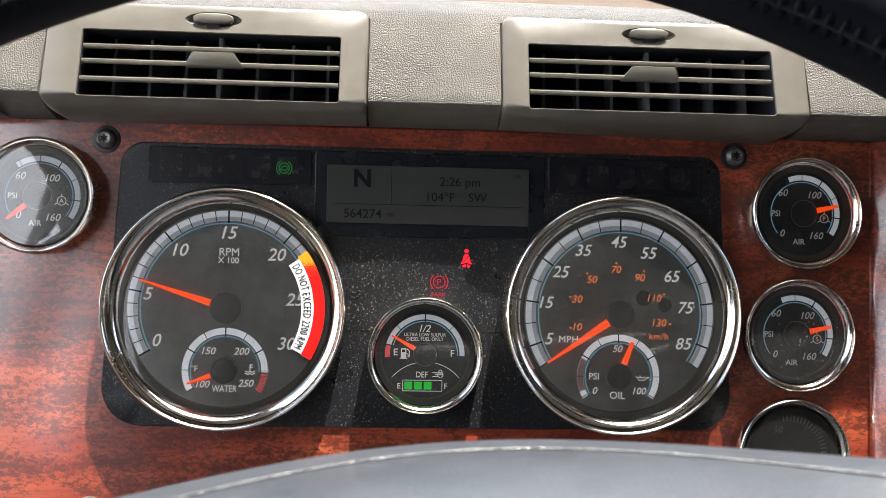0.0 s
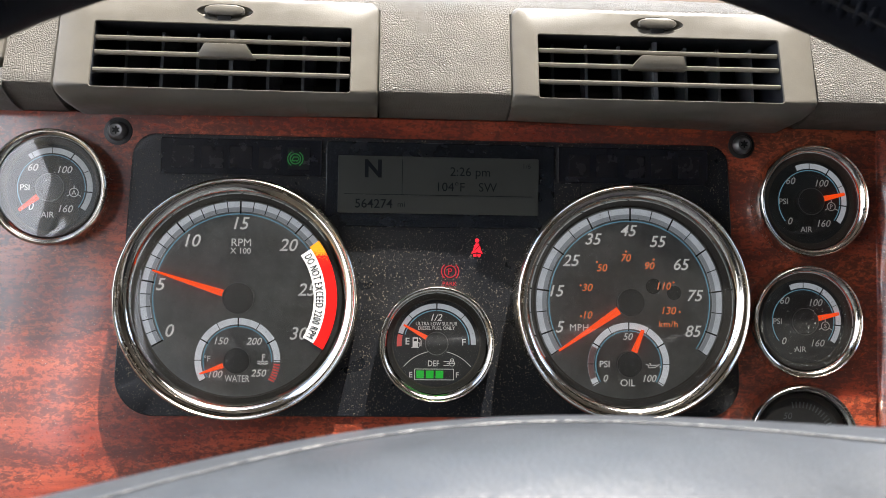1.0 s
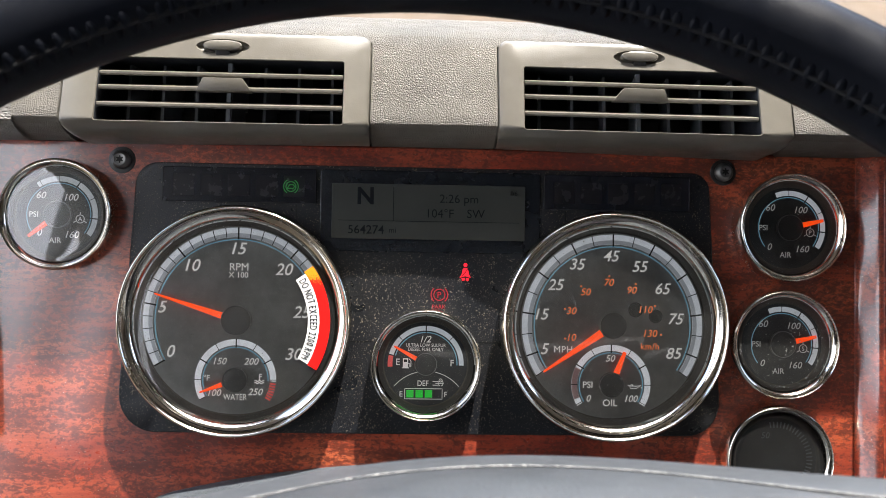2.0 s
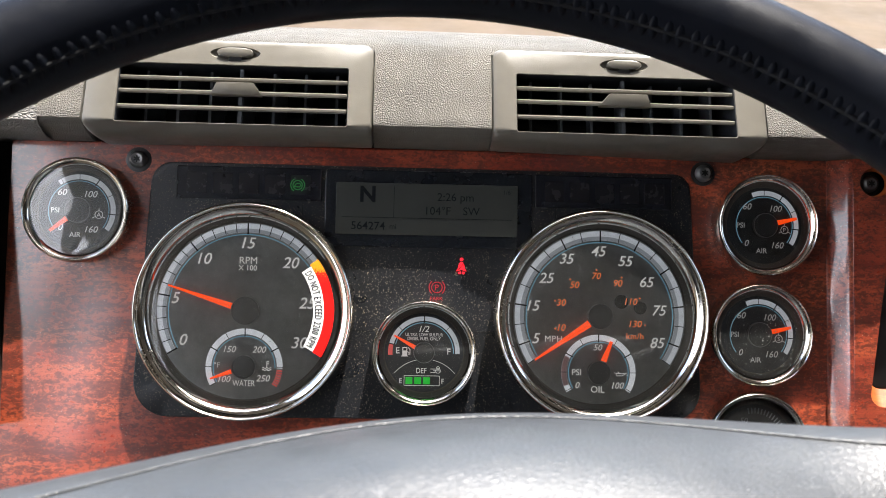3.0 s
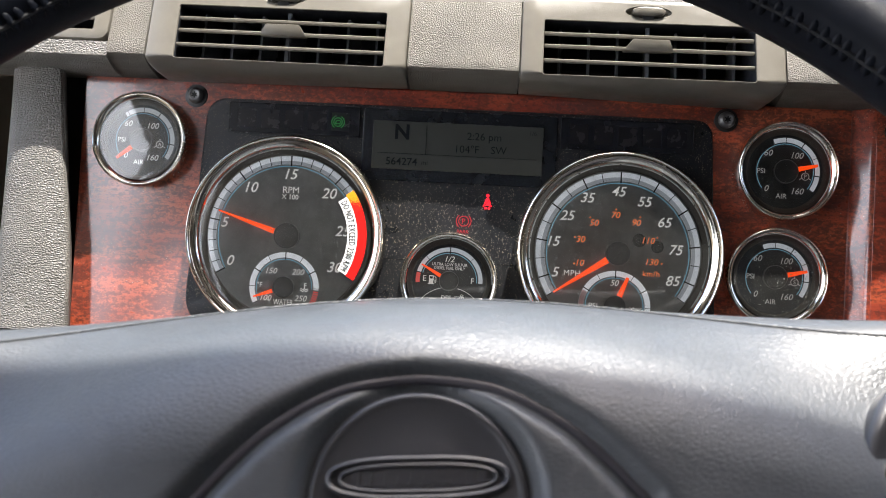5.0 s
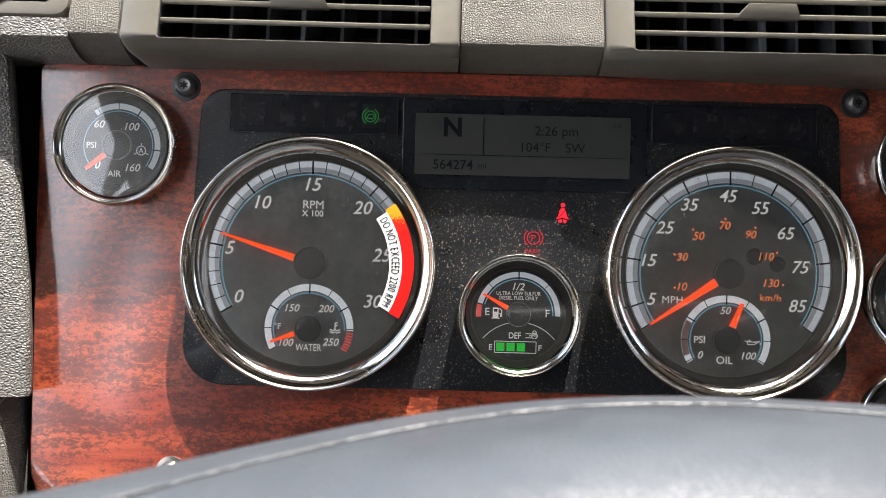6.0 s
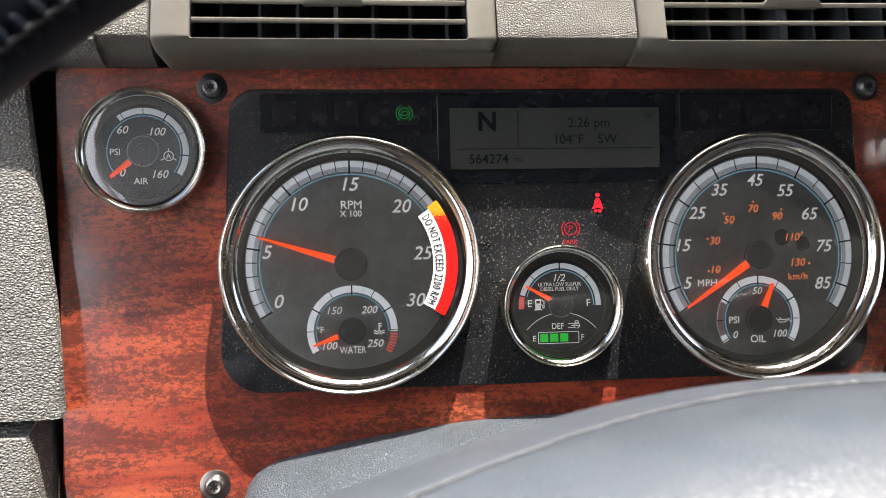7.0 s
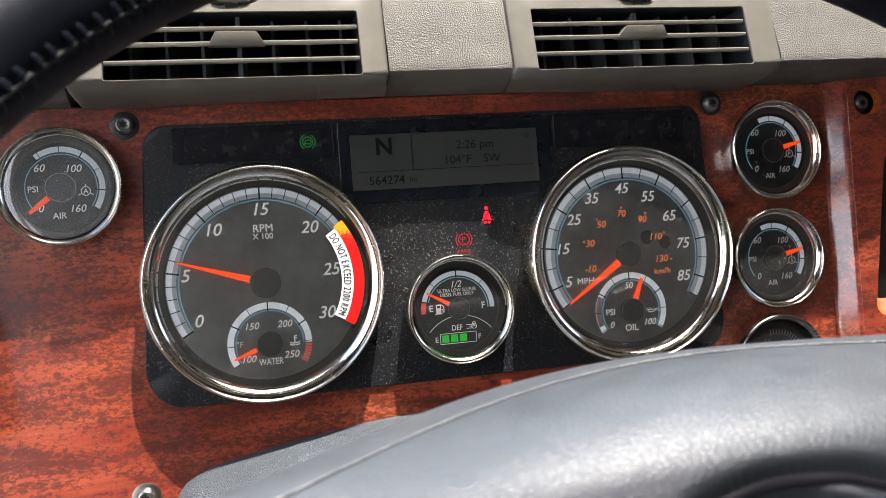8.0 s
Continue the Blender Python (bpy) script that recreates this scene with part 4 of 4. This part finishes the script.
scale(dial, 0.0186, 0.0219, -120, 92, [-120, -90, -60, -30, 0, 30, 60, 90], wx, wz, major=(-60, 0, 60))
bm = bmesh.new()
for i in range(7):
    tick(bm, 0.0186, 0.0219, 96 + 4.0 * i, 0.0008, YP, wx, wz)
part("red_marks", bm, DARKRED, dial)
for body, px, pz in (("100", -34, -22), ("150", -26, 31), ("200", 26, 31), ("250", 34, -20)):
    printed(dial, "numeral", body, wx + px * K, wz + pz * K, 0.0036, WHITE, YP, 0.25, 0.008)
printed(dial, "lettering", "°F", wx - 48 * K, wz + 3 * K, 0.0029, WHITE, YP, 0, 0.01)
printed(dial, "lettering", "WATER", wx, wz - 29 * K, 0.0034, WHITE, YP, 0, 0.006, squeeze=0.76)
bm = bmesh.new()
ix, iz = wx + 40 * K, wz + 2 * K
strokes(bm, [[(ix, iz - 0.0012), (ix, iz + 0.0026)], [(ix, iz + 0.0024), (ix + 0.0013, iz + 0.0024)], [(ix, iz + 0.0012), (ix + 0.0013, iz + 0.0012)],
             [(ix - 0.0026 + 0.0004 * i, iz - 0.0012 + 0.0003 * math.sin(i * 1.2)) for i in range(14)], [(ix - 0.0026 + 0.0004 * i, iz - 0.0023 + 0.0003 * math.sin(i * 1.2)) for i in range(14)]], 0.0005, YP)
part("symbol", bm, WHITE, dial)
needle(tach, -110, 0.0075, 0.0200, 0.0026, 0.0009, wx, wz, cap=0.0068)

# speedometer
K = 0.000338
speedo, dial = gauge_case("speedometer", 0.1032, -0.0865, 0.0625, 0.0538, 0.0155, "large round road speed gauge with chrome bezel, pointer at rest", "gauge", "dashboard gauges", rise=0.003)
scale(dial, 0.0446, 0.0500, -124, 124, [2.75 * i for i in range(-45, 46, 5)], major=[2.75 * i for i in range(-40, 46, 10)])
for body, px, pz in (("5", -110, -39), ("15", -115, 17), ("25", -93, 65), ("35", -58, 99), ("45", -2, 113), ("55", 45, 96.5), ("65", 83, 61), ("75", 105, 12), ("85", 102, -44)):
    printed(dial, "numeral", body, px * K, pz * K, 0.0060, WHITE, YP, 0.25, 0.008)
for body, px, pz, dx, dz in (("10", -66, -20, -11, -2), ("30", -67, 23, -11, 3), ("50", -44, 54, -8, 9), ("70", -6, 70, 0, 10), ("90", 32, 58, 6, 10), ("110", 55, 26.5, 15, 6), ("130", 63, -12, 17, -2)):
    printed(dial, "numeral", body, px * K, pz * K, 0.0039, ORANGE, YP, 0.2, 0.004)
    bm = bmesh.new()
    disc(bm, 0.00055, YP, 12, (px + dx) * K, (pz + dz) * K, 0.0001)
    part("dot", bm, ORANGE, dial)
printed(dial, "lettering", "km/h", 62 * K, -33 * K, 0.0034, ORANGE, YP, 0, 0.004, spacing=1.1)
printed(dial, "lettering", "MPH", -80 * K, -39.5 * K, 0.0035, WHITE, YP, 0, 0.01, spacing=1.1)
bm = bmesh.new()
for px, pz, r in ((38, 26, 0.0041), (71, 16, 0.0038)):
    disc(bm, r, YDIAL - 0.0002, 28, px * K, pz * K, 0.00008)
part("sensor_spot", bm, INK, dial)
needle(speedo, -124, 0.0075, 0.0458, 0.0042, 0.0010, cap=0.0074)
ox, oz = -0.0005, -0.0325
scale(dial, 0.0186, 0.0219, -122, 122, [-120, -90, -60, -30, 0, 30, 60, 90, 120], ox, oz, major=(-60, 0, 60))
bm = bmesh.new()
arc_band(bm, 0.0187, 0.0218, -112, -64, YP - 0.00006, ox, oz)
part("low_band", bm, worn("pink_print", (0.72, 0.50, 0.50), 0.5), dial)
for body, px, pz in (("0", -36, -22), ("50", -1, 43), ("100", 34, -22)):
    printed(dial, "numeral", body, ox + px * K, oz + pz * K, 0.0036, WHITE, YP, 0.25, 0.008)
printed(dial, "lettering", "PSI", ox - 38 * K, oz, 0.0034, WHITE, YP, 0, 0.01)
printed(dial, "lettering", "OIL", ox - 1 * K, oz - 29 * K, 0.0037, WHITE, YP, 0, 0.004)
bm = bmesh.new()
ix, iz = ox + 38 * K, oz - 0.001
strokes(bm, [[(ix - 0.0036, iz + 0.0010), (ix - 0.0024, iz + 0.0006), (ix - 0.0020, iz - 0.0008), (ix + 0.0012, iz - 0.0008), (ix + 0.0040, iz + 0.0010), (ix + 0.0014, iz + 0.0004), (ix - 0.0024, iz + 0.0006)], [(ix - 0.0010, iz + 0.0006), (ix - 0.0010, iz + 0.0014), (ix - 0.0018, iz + 0.0014)]], 0.0004, YP)
disc(bm, 0.0004, YP, 10, ix + 0.0042, iz - 0.0004, 0.0001)
part("symbol", bm, WHITE, dial)
needle(speedo, 22, 0.0070, 0.0195, 0.0034, 0.0018, ox, oz, cap=0.0068)

# fuel and exhaust fluid gauge
K = 0.00033
fuel, dial = gauge_case("fuel_gauge", 0.0010, -0.1090, 0.0304, 0.0258, 0.0135, "small fuel gauge with green exhaust fluid bar and chrome bezel", "gauge", "dashboard gauges")
scale(dial, 0.0182, 0.0208, -75, 92, [-45, 0, 45], mat=BAND, major=(0,))
bm = bmesh.new()
arc_band(bm, 0.0182, 0.0208, -95, -77, YP)
part("red_mark", bm, DARKRED, dial)
printed(dial, "lettering", "1/2", 0, 41 * K, 0.0036, WHITE, YP, 0.25, 0.006)
printed(dial, "lettering", "ULTRA LOW SULFUR", 0, 31 * K, 0.00185, WHITE, YP, 0, 0.0, squeeze=0.88)
printed(dial, "lettering", "DIESEL FUEL ONLY", 0, 24 * K, 0.00185, WHITE, YP, 0, 0.0, squeeze=0.88)
printed(dial, "lettering", "E", -46 * K, 3 * K, 0.0035, WHITE, YP, 0, 0.006)
printed(dial, "lettering", "F", 44 * K, 2 * K, 0.0035, WHITE, YP, 0, 0.006)
printed(dial, "lettering", "DEF", -4 * K, -32 * K, 0.0030, WHITE, YP, 0, 0.006, squeeze=0.85)
printed(dial, "lettering", "E", -40 * K, -50 * K, 0.0028, WHITE, YP, 0, 0.004)
printed(dial, "lettering", "F", 34 * K, -50 * K, 0.0028, WHITE, YP, 0, 0.004)
bm = bmesh.new()
px, pz = -33 * K, 1 * K
box(bm, px - 0.0016, px + 0.0012, YP, YP + 0.0002, pz - 0.0026, pz + 0.0026)
strokes(bm, [[(px - 0.0022, pz - 0.0026), (px + 0.0018, pz - 0.0026)], [(px + 0.0012, pz), (px + 0.0022, pz - 0.0004), (px + 0.0022, pz - 0.0020), (px + 0.0028, pz - 0.0018), (px + 0.0028, pz + 0.0012), (px + 0.0016, pz + 0.0024)]], 0.0004, YP)
part("symbol", bm, WHITE, dial)
bm = bmesh.new()
box(bm, px - 0.0011, px + 0.0007, YP - 0.0001, YP, pz + 0.0006, pz + 0.0020)
part("symbol_window", bm, INK, dial)
bm = bmesh.new()
ix, iz = 21 * K, -32 * K
strokes(bm, [[(ix - 0.0030, iz + 0.0010), (ix, iz + 0.0010)], [(ix - 0.0030, iz - 0.0010), (ix, iz - 0.0010)], circle(ix + 0.0014, iz, 0.0014, 190, 530, 14), circle(ix + 0.0014, iz + 0.0016, 0.0009, 0, 360, 10), [(ix - 0.0014, iz), (ix + 0.0030, iz)]], 0.00035, YP)
strokes(bm, [circle(0.0006, -0.0270, 0.0230, -50, -12, 14), circle(0.0006, -0.0270, 0.0230, 12, 50, 14)], 0.0003, YP)
x0, x1, z0, z1 = -34 * K, 28 * K, -58 * K, -41 * K
strokes(bm, [[(x0, z0), (x1, z0)], [(x0, z1), (x1, z1)], [(x0, z0), (x0, z1)], [(x1, z0), (x1, z1)]], 0.0003, YP)
part("symbol", bm, WHITE, dial)
for i in range(3):
    bm = bmesh.new()
    xa = x0 + 0.0008 + i * 0.0051
    box(bm, xa, xa + 0.0040, YP - 0.0003, YP + 0.0002, z0 + 0.0008, z1 - 0.0008, 0.0001)
    part("level_segment", bm, GREEN_BAR, dial, "glowing green segment")
needle(fuel, -61, 0.0060, 0.0198, 0.0024, 0.0009, cap=0.0060)


# air pressure gauges
def air_gauge(x, z, angle, start, icon, unit, label, lens=GLASS, rise=0.0, ink=WHITE_DIM):
    t, dial = gauge_case("air_gauge", x, z, 0.0302, 0.0256, 0.0112, label, "gauge", "dashboard gauges", lens, rise)
    k = unit
    scale(dial, 0.0180, 0.0208, start, 124, [a for a in (-30, 0, 32, 64, 96) if a > start], blue=False, mat=BAND, major=(32, 96))
    bm = bmesh.new()
    arc_band(bm, 0.0168, 0.0172, -128, 126, YP)
    part("scale_line", bm, BLUE, dial)
    for body, px, pz in (("60", -30, 33), ("100", 21, 30), ("160", 24, -34), ("0", -31, -31)):
        printed(dial, "numeral", body, px * k, pz * k, 0.0037, ink, YP, 0.25, 0.006)
    printed(dial, "lettering", "PSI", -42 * k, 0, 0.0030, ink, YP, 0, 0.006)
    printed(dial, "lettering", "AIR", -5 * k, -44 * k, 0.0030, ink, YP, 0, 0.006)
    bm = bmesh.new()
    ix, iz = 36 * k, -7 * k
    strokes(bm, [circle(ix, iz, 0.0022), [(ix, iz + 0.0024), (ix, iz + 0.0036)], [(ix - 0.0022, iz - 0.0012), (ix - 0.0036, iz - 0.0020)], [(ix + 0.0022, iz - 0.0012), (ix + 0.0036, iz - 0.0020)]], 0.0004, YP)
    join(bm, glyphs(icon, 0.0024, 0, 0.004), Matrix.Translation((ix, YP, iz)))
    part("symbol", bm, ink, dial)
    needle(t, angle, 0.0078, 0.0195, 0.0030, 0.0016, cap=0.0072)
    return t


air_gauge(-0.1985, -0.0308, -128, -36, "A", 0.000316, "small air pressure gauge with chrome bezel, pointer near zero", GLASS_VEIL, ink=WHITE)
air_gauge(0.2020, -0.0310, 77, -22, "P", 0.000341, "small air pressure gauge with chrome bezel, pointer near one hundred", GLASS_CLEAN, 0.002)
air_gauge(0.1983, -0.0956, 77, -22, "S", 0.000339, "dusty small air pressure gauge with chrome bezel, pointer near one hundred", GLASS_DUSTY, 0.002)
t, dial = gauge_case("dark_gauge", 0.1955, -0.1590, 0.0302, 0.0256, 0.0112, "small dark gauge with fine tick ring and chrome bezel", "gauge", "dashboard gauges", GLASS_CLEAN, 0.002)
bm = bmesh.new()
for i in range(24):
    tick(bm, 0.0172, 0.0205, -10 + 6 * i, 0.0007, YP)
part("tick_mark", bm, worn("dim_print", (0.36, 0.39, 0.42), 0.5), dial)
printed(dial, "numeral", "50", -0.0060, 0.0130, 0.0034, worn("dim_numeral", (0.30, 0.32, 0.34), 0.5), YP, 0.2, 0.004)

# ---------------------------------------------------------------- steering column
# outline of the cover: a shallow crown, tight shoulders, straight flanks
COLUMN_LINE = [(0.135 * i / 20, -0.164 - 0.87 * (0.135 * i / 20) ** 2) for i in range(-20, 21)]
COLUMN_LINE += [(0.1435, -0.1828), (0.1495, -0.1868), (0.1535, -0.1920), (0.1555, -0.1990), (0.1560, -0.2300), (0.1520, -0.3200), (0.1200, -0.3600)]
COLUMN_LINE += [(-x, z) for x, z in reversed(COLUMN_LINE[41:])]
bm = bmesh.new()
rows = []
for y, s, drop in ((0.010, 1.0, 0.0), (-0.003, 1.0, 0.0002), (-0.008, 1.0, 0.0016), (-0.014, 1.0, 0.0050), (-0.030, 0.995, 0.0165), (-0.055, 0.985, 0.034), (-0.085, 0.97, 0.054), (-0.115, 0.94, 0.072), (-0.130, 0.90, 0.082)):
    row = []
    for x, z in COLUMN_LINE:
        row.append((x * s, RELIEF * y, -0.25 + (z + 0.25) * s - drop))
    rows.append(row)
loops(bm, rows, cap_last=True)
tagged(part("steering_column", bm, COLUMN, m=BASE, smooth=True), "grey leather-grained steering column cover below the wood panel", "steering column")

# ---------------------------------------------------------------- steering wheel
WH = Matrix.Translation(WHEEL_AT) @ Matrix([[u[i] for u in WHEEL_AXES] for i in range(3)]).to_4x4()
wheel = thing("steering_wheel", BASE @ WH, "black leather laced steering wheel with grey padded hub", "steering wheel")
RC, RT = WHEEL_R, RIM_R
bm = bmesh.new()
rows = []
for i in range(192):
    a = 2 * math.pi * i / 192
    rows.append([((RC + RT * math.cos(b)) * math.cos(a), (RC + RT * math.cos(b)) * math.sin(a), RT * math.sin(b)) for b in (2 * math.pi * j / 32 for j in range(32))])
rows.append(rows[0])
loops(bm, rows)
bmesh.ops.remove_doubles(bm, verts=bm.verts[:], dist=1e-5)
rim = part("rim", bm, RIM, wheel, "black grained leather rim cover", smooth=True)
LACE_AT = radians(160)
bm = bmesh.new()
tube(bm, [((RC + RT * 0.98 * math.cos(LACE_AT)) * math.cos(a), (RC + RT * 0.98 * math.cos(LACE_AT)) * math.sin(a), RT * 0.98 * math.sin(LACE_AT)) for a in (2 * math.pi * i / 220 for i in range(220))], 0.0016, 8, 0.6, closed=True)
part("rim_seam", bm, LACE, rim, smooth=True)
rng = random.Random(4)
bm = bmesh.new()
for i in range(280):
    q = bmesh.new()
    bmesh.ops.create_icosphere(q, subdivisions=2, radius=1.0)
    turn = math.degrees(2 * math.pi * (i + rng.uniform(-0.12, 0.12)) / 280)
    m_ = pose(0, 0, 0, 0, 0, turn) @ Matrix.Translation((RC + RT * math.cos(LACE_AT), 0, RT * math.sin(LACE_AT))) @ pose(0, 0, 0, 0, -60, 24 + rng.uniform(-5, 5)) @ Matrix.Diagonal((0.0044, 0.0021, 0.0008, 1))
    join(bm, q, m_)
lac = part("lacing", bm, RIM, rim, "thick black lacing stitches", smooth=True)
lac["kind"] = "stuff"

# hub pad: a grained front with an arch-shaped groove and a round well, falling back to a rounded rear edge
ARCH = [(-0.0745, -0.070), (-0.0715, -0.035), (-0.0632, -0.0095), (-0.0570, -0.0005), (-0.0502, 0.0072), (-0.0434, 0.0138), (-0.0356, 0.0197), (-0.0265, 0.0250), (-0.0170, 0.0284), (0.0, 0.0308)]
ARCH = [(x, y - 0.0035) for x, y in ARCH]
ARCH += [(-x, y) for x, y in reversed(ARCH[:-1])]
BTN, BTN_R = (0.0, -0.0068), 0.0295
EDGE_R = 0.0108


def spline(pts, n):
    out = []
    k = len(pts)
    for i in range(k - 1):
        p0, p1, p2, p3 = (Vector(pts[max(i - 1, 0)]), Vector(pts[i]), Vector(pts[i + 1]), Vector(pts[min(i + 2, k - 1)]))
        for j in range(n):
            t = j / n
            out.append(0.5 * (2 * p1 + (p2 - p0) * t + (2 * p0 - 5 * p1 + 4 * p2 - p3) * t * t + (3 * p1 - p0 - 3 * p2 + p3) * t ** 3))
    return out + [Vector(pts[-1])]


arch = spline(ARCH, 6)
arch_np = np.array([(p.x, p.y) for p in arch])


def rear_edge(a):
    """Centre of the rounded rear edge: how far up and how far behind the wheel's plane."""
    s = min(abs(a), 0.1735) ** 2 / 0.01
    return 0.0713 - 0.0217 * s + 0.0036 * s * s, -0.0593 + 0.0316 * s - 0.0044 * s * s


def pad_height(x, y):
    """Front of the pad, slightly domed, with the arch groove and the well of the horn button sunk into it."""
    d = float(np.min(np.hypot(arch_np[:, 0] - x, arch_np[:, 1] - y)))
    r = math.hypot(x - BTN[0], y - BTN[1])
    inside = 1 / (1 + math.exp(min(60.0, (y - float(np.interp(x, arch_np[:, 0], arch_np[:, 1], left=-9, right=-9))) / 0.0015)))
    dome = 0.9 * max(0.0, abs(x) - 0.06) ** 2 + 9.4 * max(0.0, y - rear_edge(x)[0] + 0.060) ** 2 + 1.5 * max(0.0, -0.05 - y) ** 2
    return HUB_H - dome - 0.0016 * inside - 0.0042 * math.exp(-(d / 0.0034) ** 2) - 0.0060 / (1 + math.exp(min(60.0, (r - BTN_R - 0.0024) / 0.0010)))


SEAM_F = 0.72
front_rows, back_rows, seam_line = [], [], []
for i in range(371):
    a = -0.185 + 0.370 * i / 370
    B, H = rear_edge(a)
    bf = B - 0.034
    row = [(a, -0.105 + (bf + 0.105) * j / 150, pad_height(a, -0.105 + (bf + 0.105) * j / 150)) for j in range(151)]
    f0, f1 = radians(26), radians(68)
    p0 = Vector((bf, row[-1][2]))
    p3 = Vector((B + EDGE_R * math.sin(f1), H + EDGE_R * math.cos(f1)))
    k = (p3 - p0).length * 0.35
    p1, p2 = p0 + k * Vector((math.cos(f0), -math.sin(f0))), p3 - k * Vector((math.cos(f1), -math.sin(f1)))

    def fall(t):
        return p0 * (1 - t) ** 3 + p1 * 3 * t * (1 - t) ** 2 + p2 * 3 * t * t * (1 - t) + p3 * t ** 3

    row += [(a, *fall(SEAM_F * j / 28)) for j in range(1, 29)]
    q = fall(SEAM_F)
    seam_line.append((a, q.x + 0.0002, q.y + 0.0002))
    front_rows.append(row + [(a, q.x - 0.0012, q.y - 0.0008)])
    edge = [q - Vector((0.0009, 0.0004))] + [fall(t) - Vector((0.0004, 0.0002)) for t in (0.76, 0.82, 0.88, 0.94)] + [Vector((B + EDGE_R * math.sin(f), H + EDGE_R * math.cos(f))) for f in (radians(68 + 11 * j) for j in range(12))]
    edge.append(Vector((B - 0.035, H - EDGE_R - 0.004)))
    back_rows.append([(a, p.x, p.y) for p in edge])
bm = bmesh.new()
loops(bm, front_rows, closed=False)
hub = part("hub_pad", bm, HUB, wheel, "grey leather-grained padded hub", smooth=True)
bm = bmesh.new()
loops(bm, back_rows, closed=False)
part("hub_back", bm, HUBBACK, wheel, "smooth satin grey hub back cover", smooth=True)
bm = bmesh.new()
tube(bm, seam_line[::2], 0.00036, 8)
part("hub_seam", bm, HUB, hub, "smooth moulded line along the hub's rear edge", smooth=True)
bm = bmesh.new()
tube(bm, [(p.x, p.y, pad_height(p.x, p.y) + 0.0002) for p in arch if p.y > -0.068], 0.0016, 10, 0.7)
part("hub_groove", bm, PIPING, hub, "dark smooth piping in an arch-shaped groove", smooth=True)


def spun(bm, prof, n=96):
    return loops(bm, [[(BTN[0] + r * math.cos(2 * math.pi * i / n), BTN[1] + r * math.sin(2 * math.pi * i / n), h) for i in range(n)] for r, h in prof], cap_last=True)


B0 = HUB_H - 0.0050
bm = bmesh.new()
spun(bm, [(BTN_R, B0 - 0.010), (BTN_R, B0 - 0.0012), (BTN_R - 0.0006, B0 - 0.0003), (BTN_R - 0.0015, B0), (BTN_R - 0.0024, B0 - 0.0003), (BTN_R - 0.0032, B0 - 0.0008), (0.016, B0 - 0.0002), (0.003, B0)])
btn = part("horn_button", bm, BUTTON, wheel, "round black horn button with a raised rim", smooth=True)
bm = bmesh.new()


def oval(wide, tall, h):
    return [(BTN[0] + wide * math.copysign(abs(math.cos(a)) ** 0.62, math.cos(a)), -0.0014 + tall * (1 - 0.12 * math.cos(a) ** 2) * math.copysign(abs(math.sin(a)) ** 0.72, math.sin(a)), h) for a in (2 * math.pi * i / 72 for i in range(72))]


tube(bm, oval(0.0240, 0.0052, B0 + 0.0002), 0.0008, 8, closed=True)
tube(bm, oval(0.0208, 0.0035, B0 + 0.0001), 0.0005, 8, closed=True)
emblem = part("emblem", bm, BUTTON, btn, "raised double oval maker's mark", smooth=True)
# worn raised strokes inside the oval, with no letters
bm = bmesh.new()
for i in range(11):
    x = -0.0170 + 0.0034 * i
    tall = (0.0020, 0.0016, 0.0020)[i % 3]
    base = [(x - 0.0011, -0.0014 - tall), (x + 0.0007, -0.0014 - tall), (x + 0.0013, -0.0014 + tall), (x - 0.0005, -0.0014 + tall)]
    loops(bm, [[(p, q, B0 - 0.0004) for p, q in base], [(p, q, B0 + 0.0004) for p, q in base]], cap_last=True)
part("emblem_bar", bm, BUTTON, emblem, smooth=False)

for sx in (-1, 1):
    bm = bmesh.new()
    rows = []
    for i in range(13):
        t = i / 12
        ca, cb, ch = 0.160 + 0.076 * t, 0.006 + 0.014 * t, -0.018 + 0.014 * t
        wb, wh = 0.030 - 0.008 * t + 0.010 * t ** 4, 0.020 - 0.008 * t
        rows.append([(sx * ca, cb + wb * math.cos(g), ch + wh * math.sin(g)) for g in (2 * math.pi * j / 28 for j in range(28))])
    loops(bm, rows, cap_first=True, cap_last=True)
    part("spoke", bm, HUB, wheel, "grey grained spoke", smooth=True)
    px, py = sx * 0.157, -0.018
    hz = 0.0085
    bm = bmesh.new()
    loops(bm, [[(px + 0.037 * s * math.cos(2 * math.pi * i / 64), py + 0.048 * s * math.sin(2 * math.pi * i / 64), hz + dh) for i in range(64)]
               for s, dh in ((1.0, -0.014), (1.0, 0.0010), (0.97, 0.0026), (0.92, 0.0032), (0.86, 0.0026), (0.5, 0.0020), (0.05, 0.0020))], cap_last=True)
    pod = part("switch_pod", bm, BUTTON, wheel, "black oval switch pod on the hub", smooth=True)
    bm = bmesh.new()
    tube(bm, [(px - sx * 0.024 + 0.0052 * math.cos(a), py + 0.014 + 0.0044 * math.sin(a), hz + 0.0034) for a in (2 * math.pi * i / 30 for i in range(30))], 0.0014, 8, closed=True)
    part("switch_ring", bm, CHROME, pod, "bright ring round a thumb switch", smooth=True)
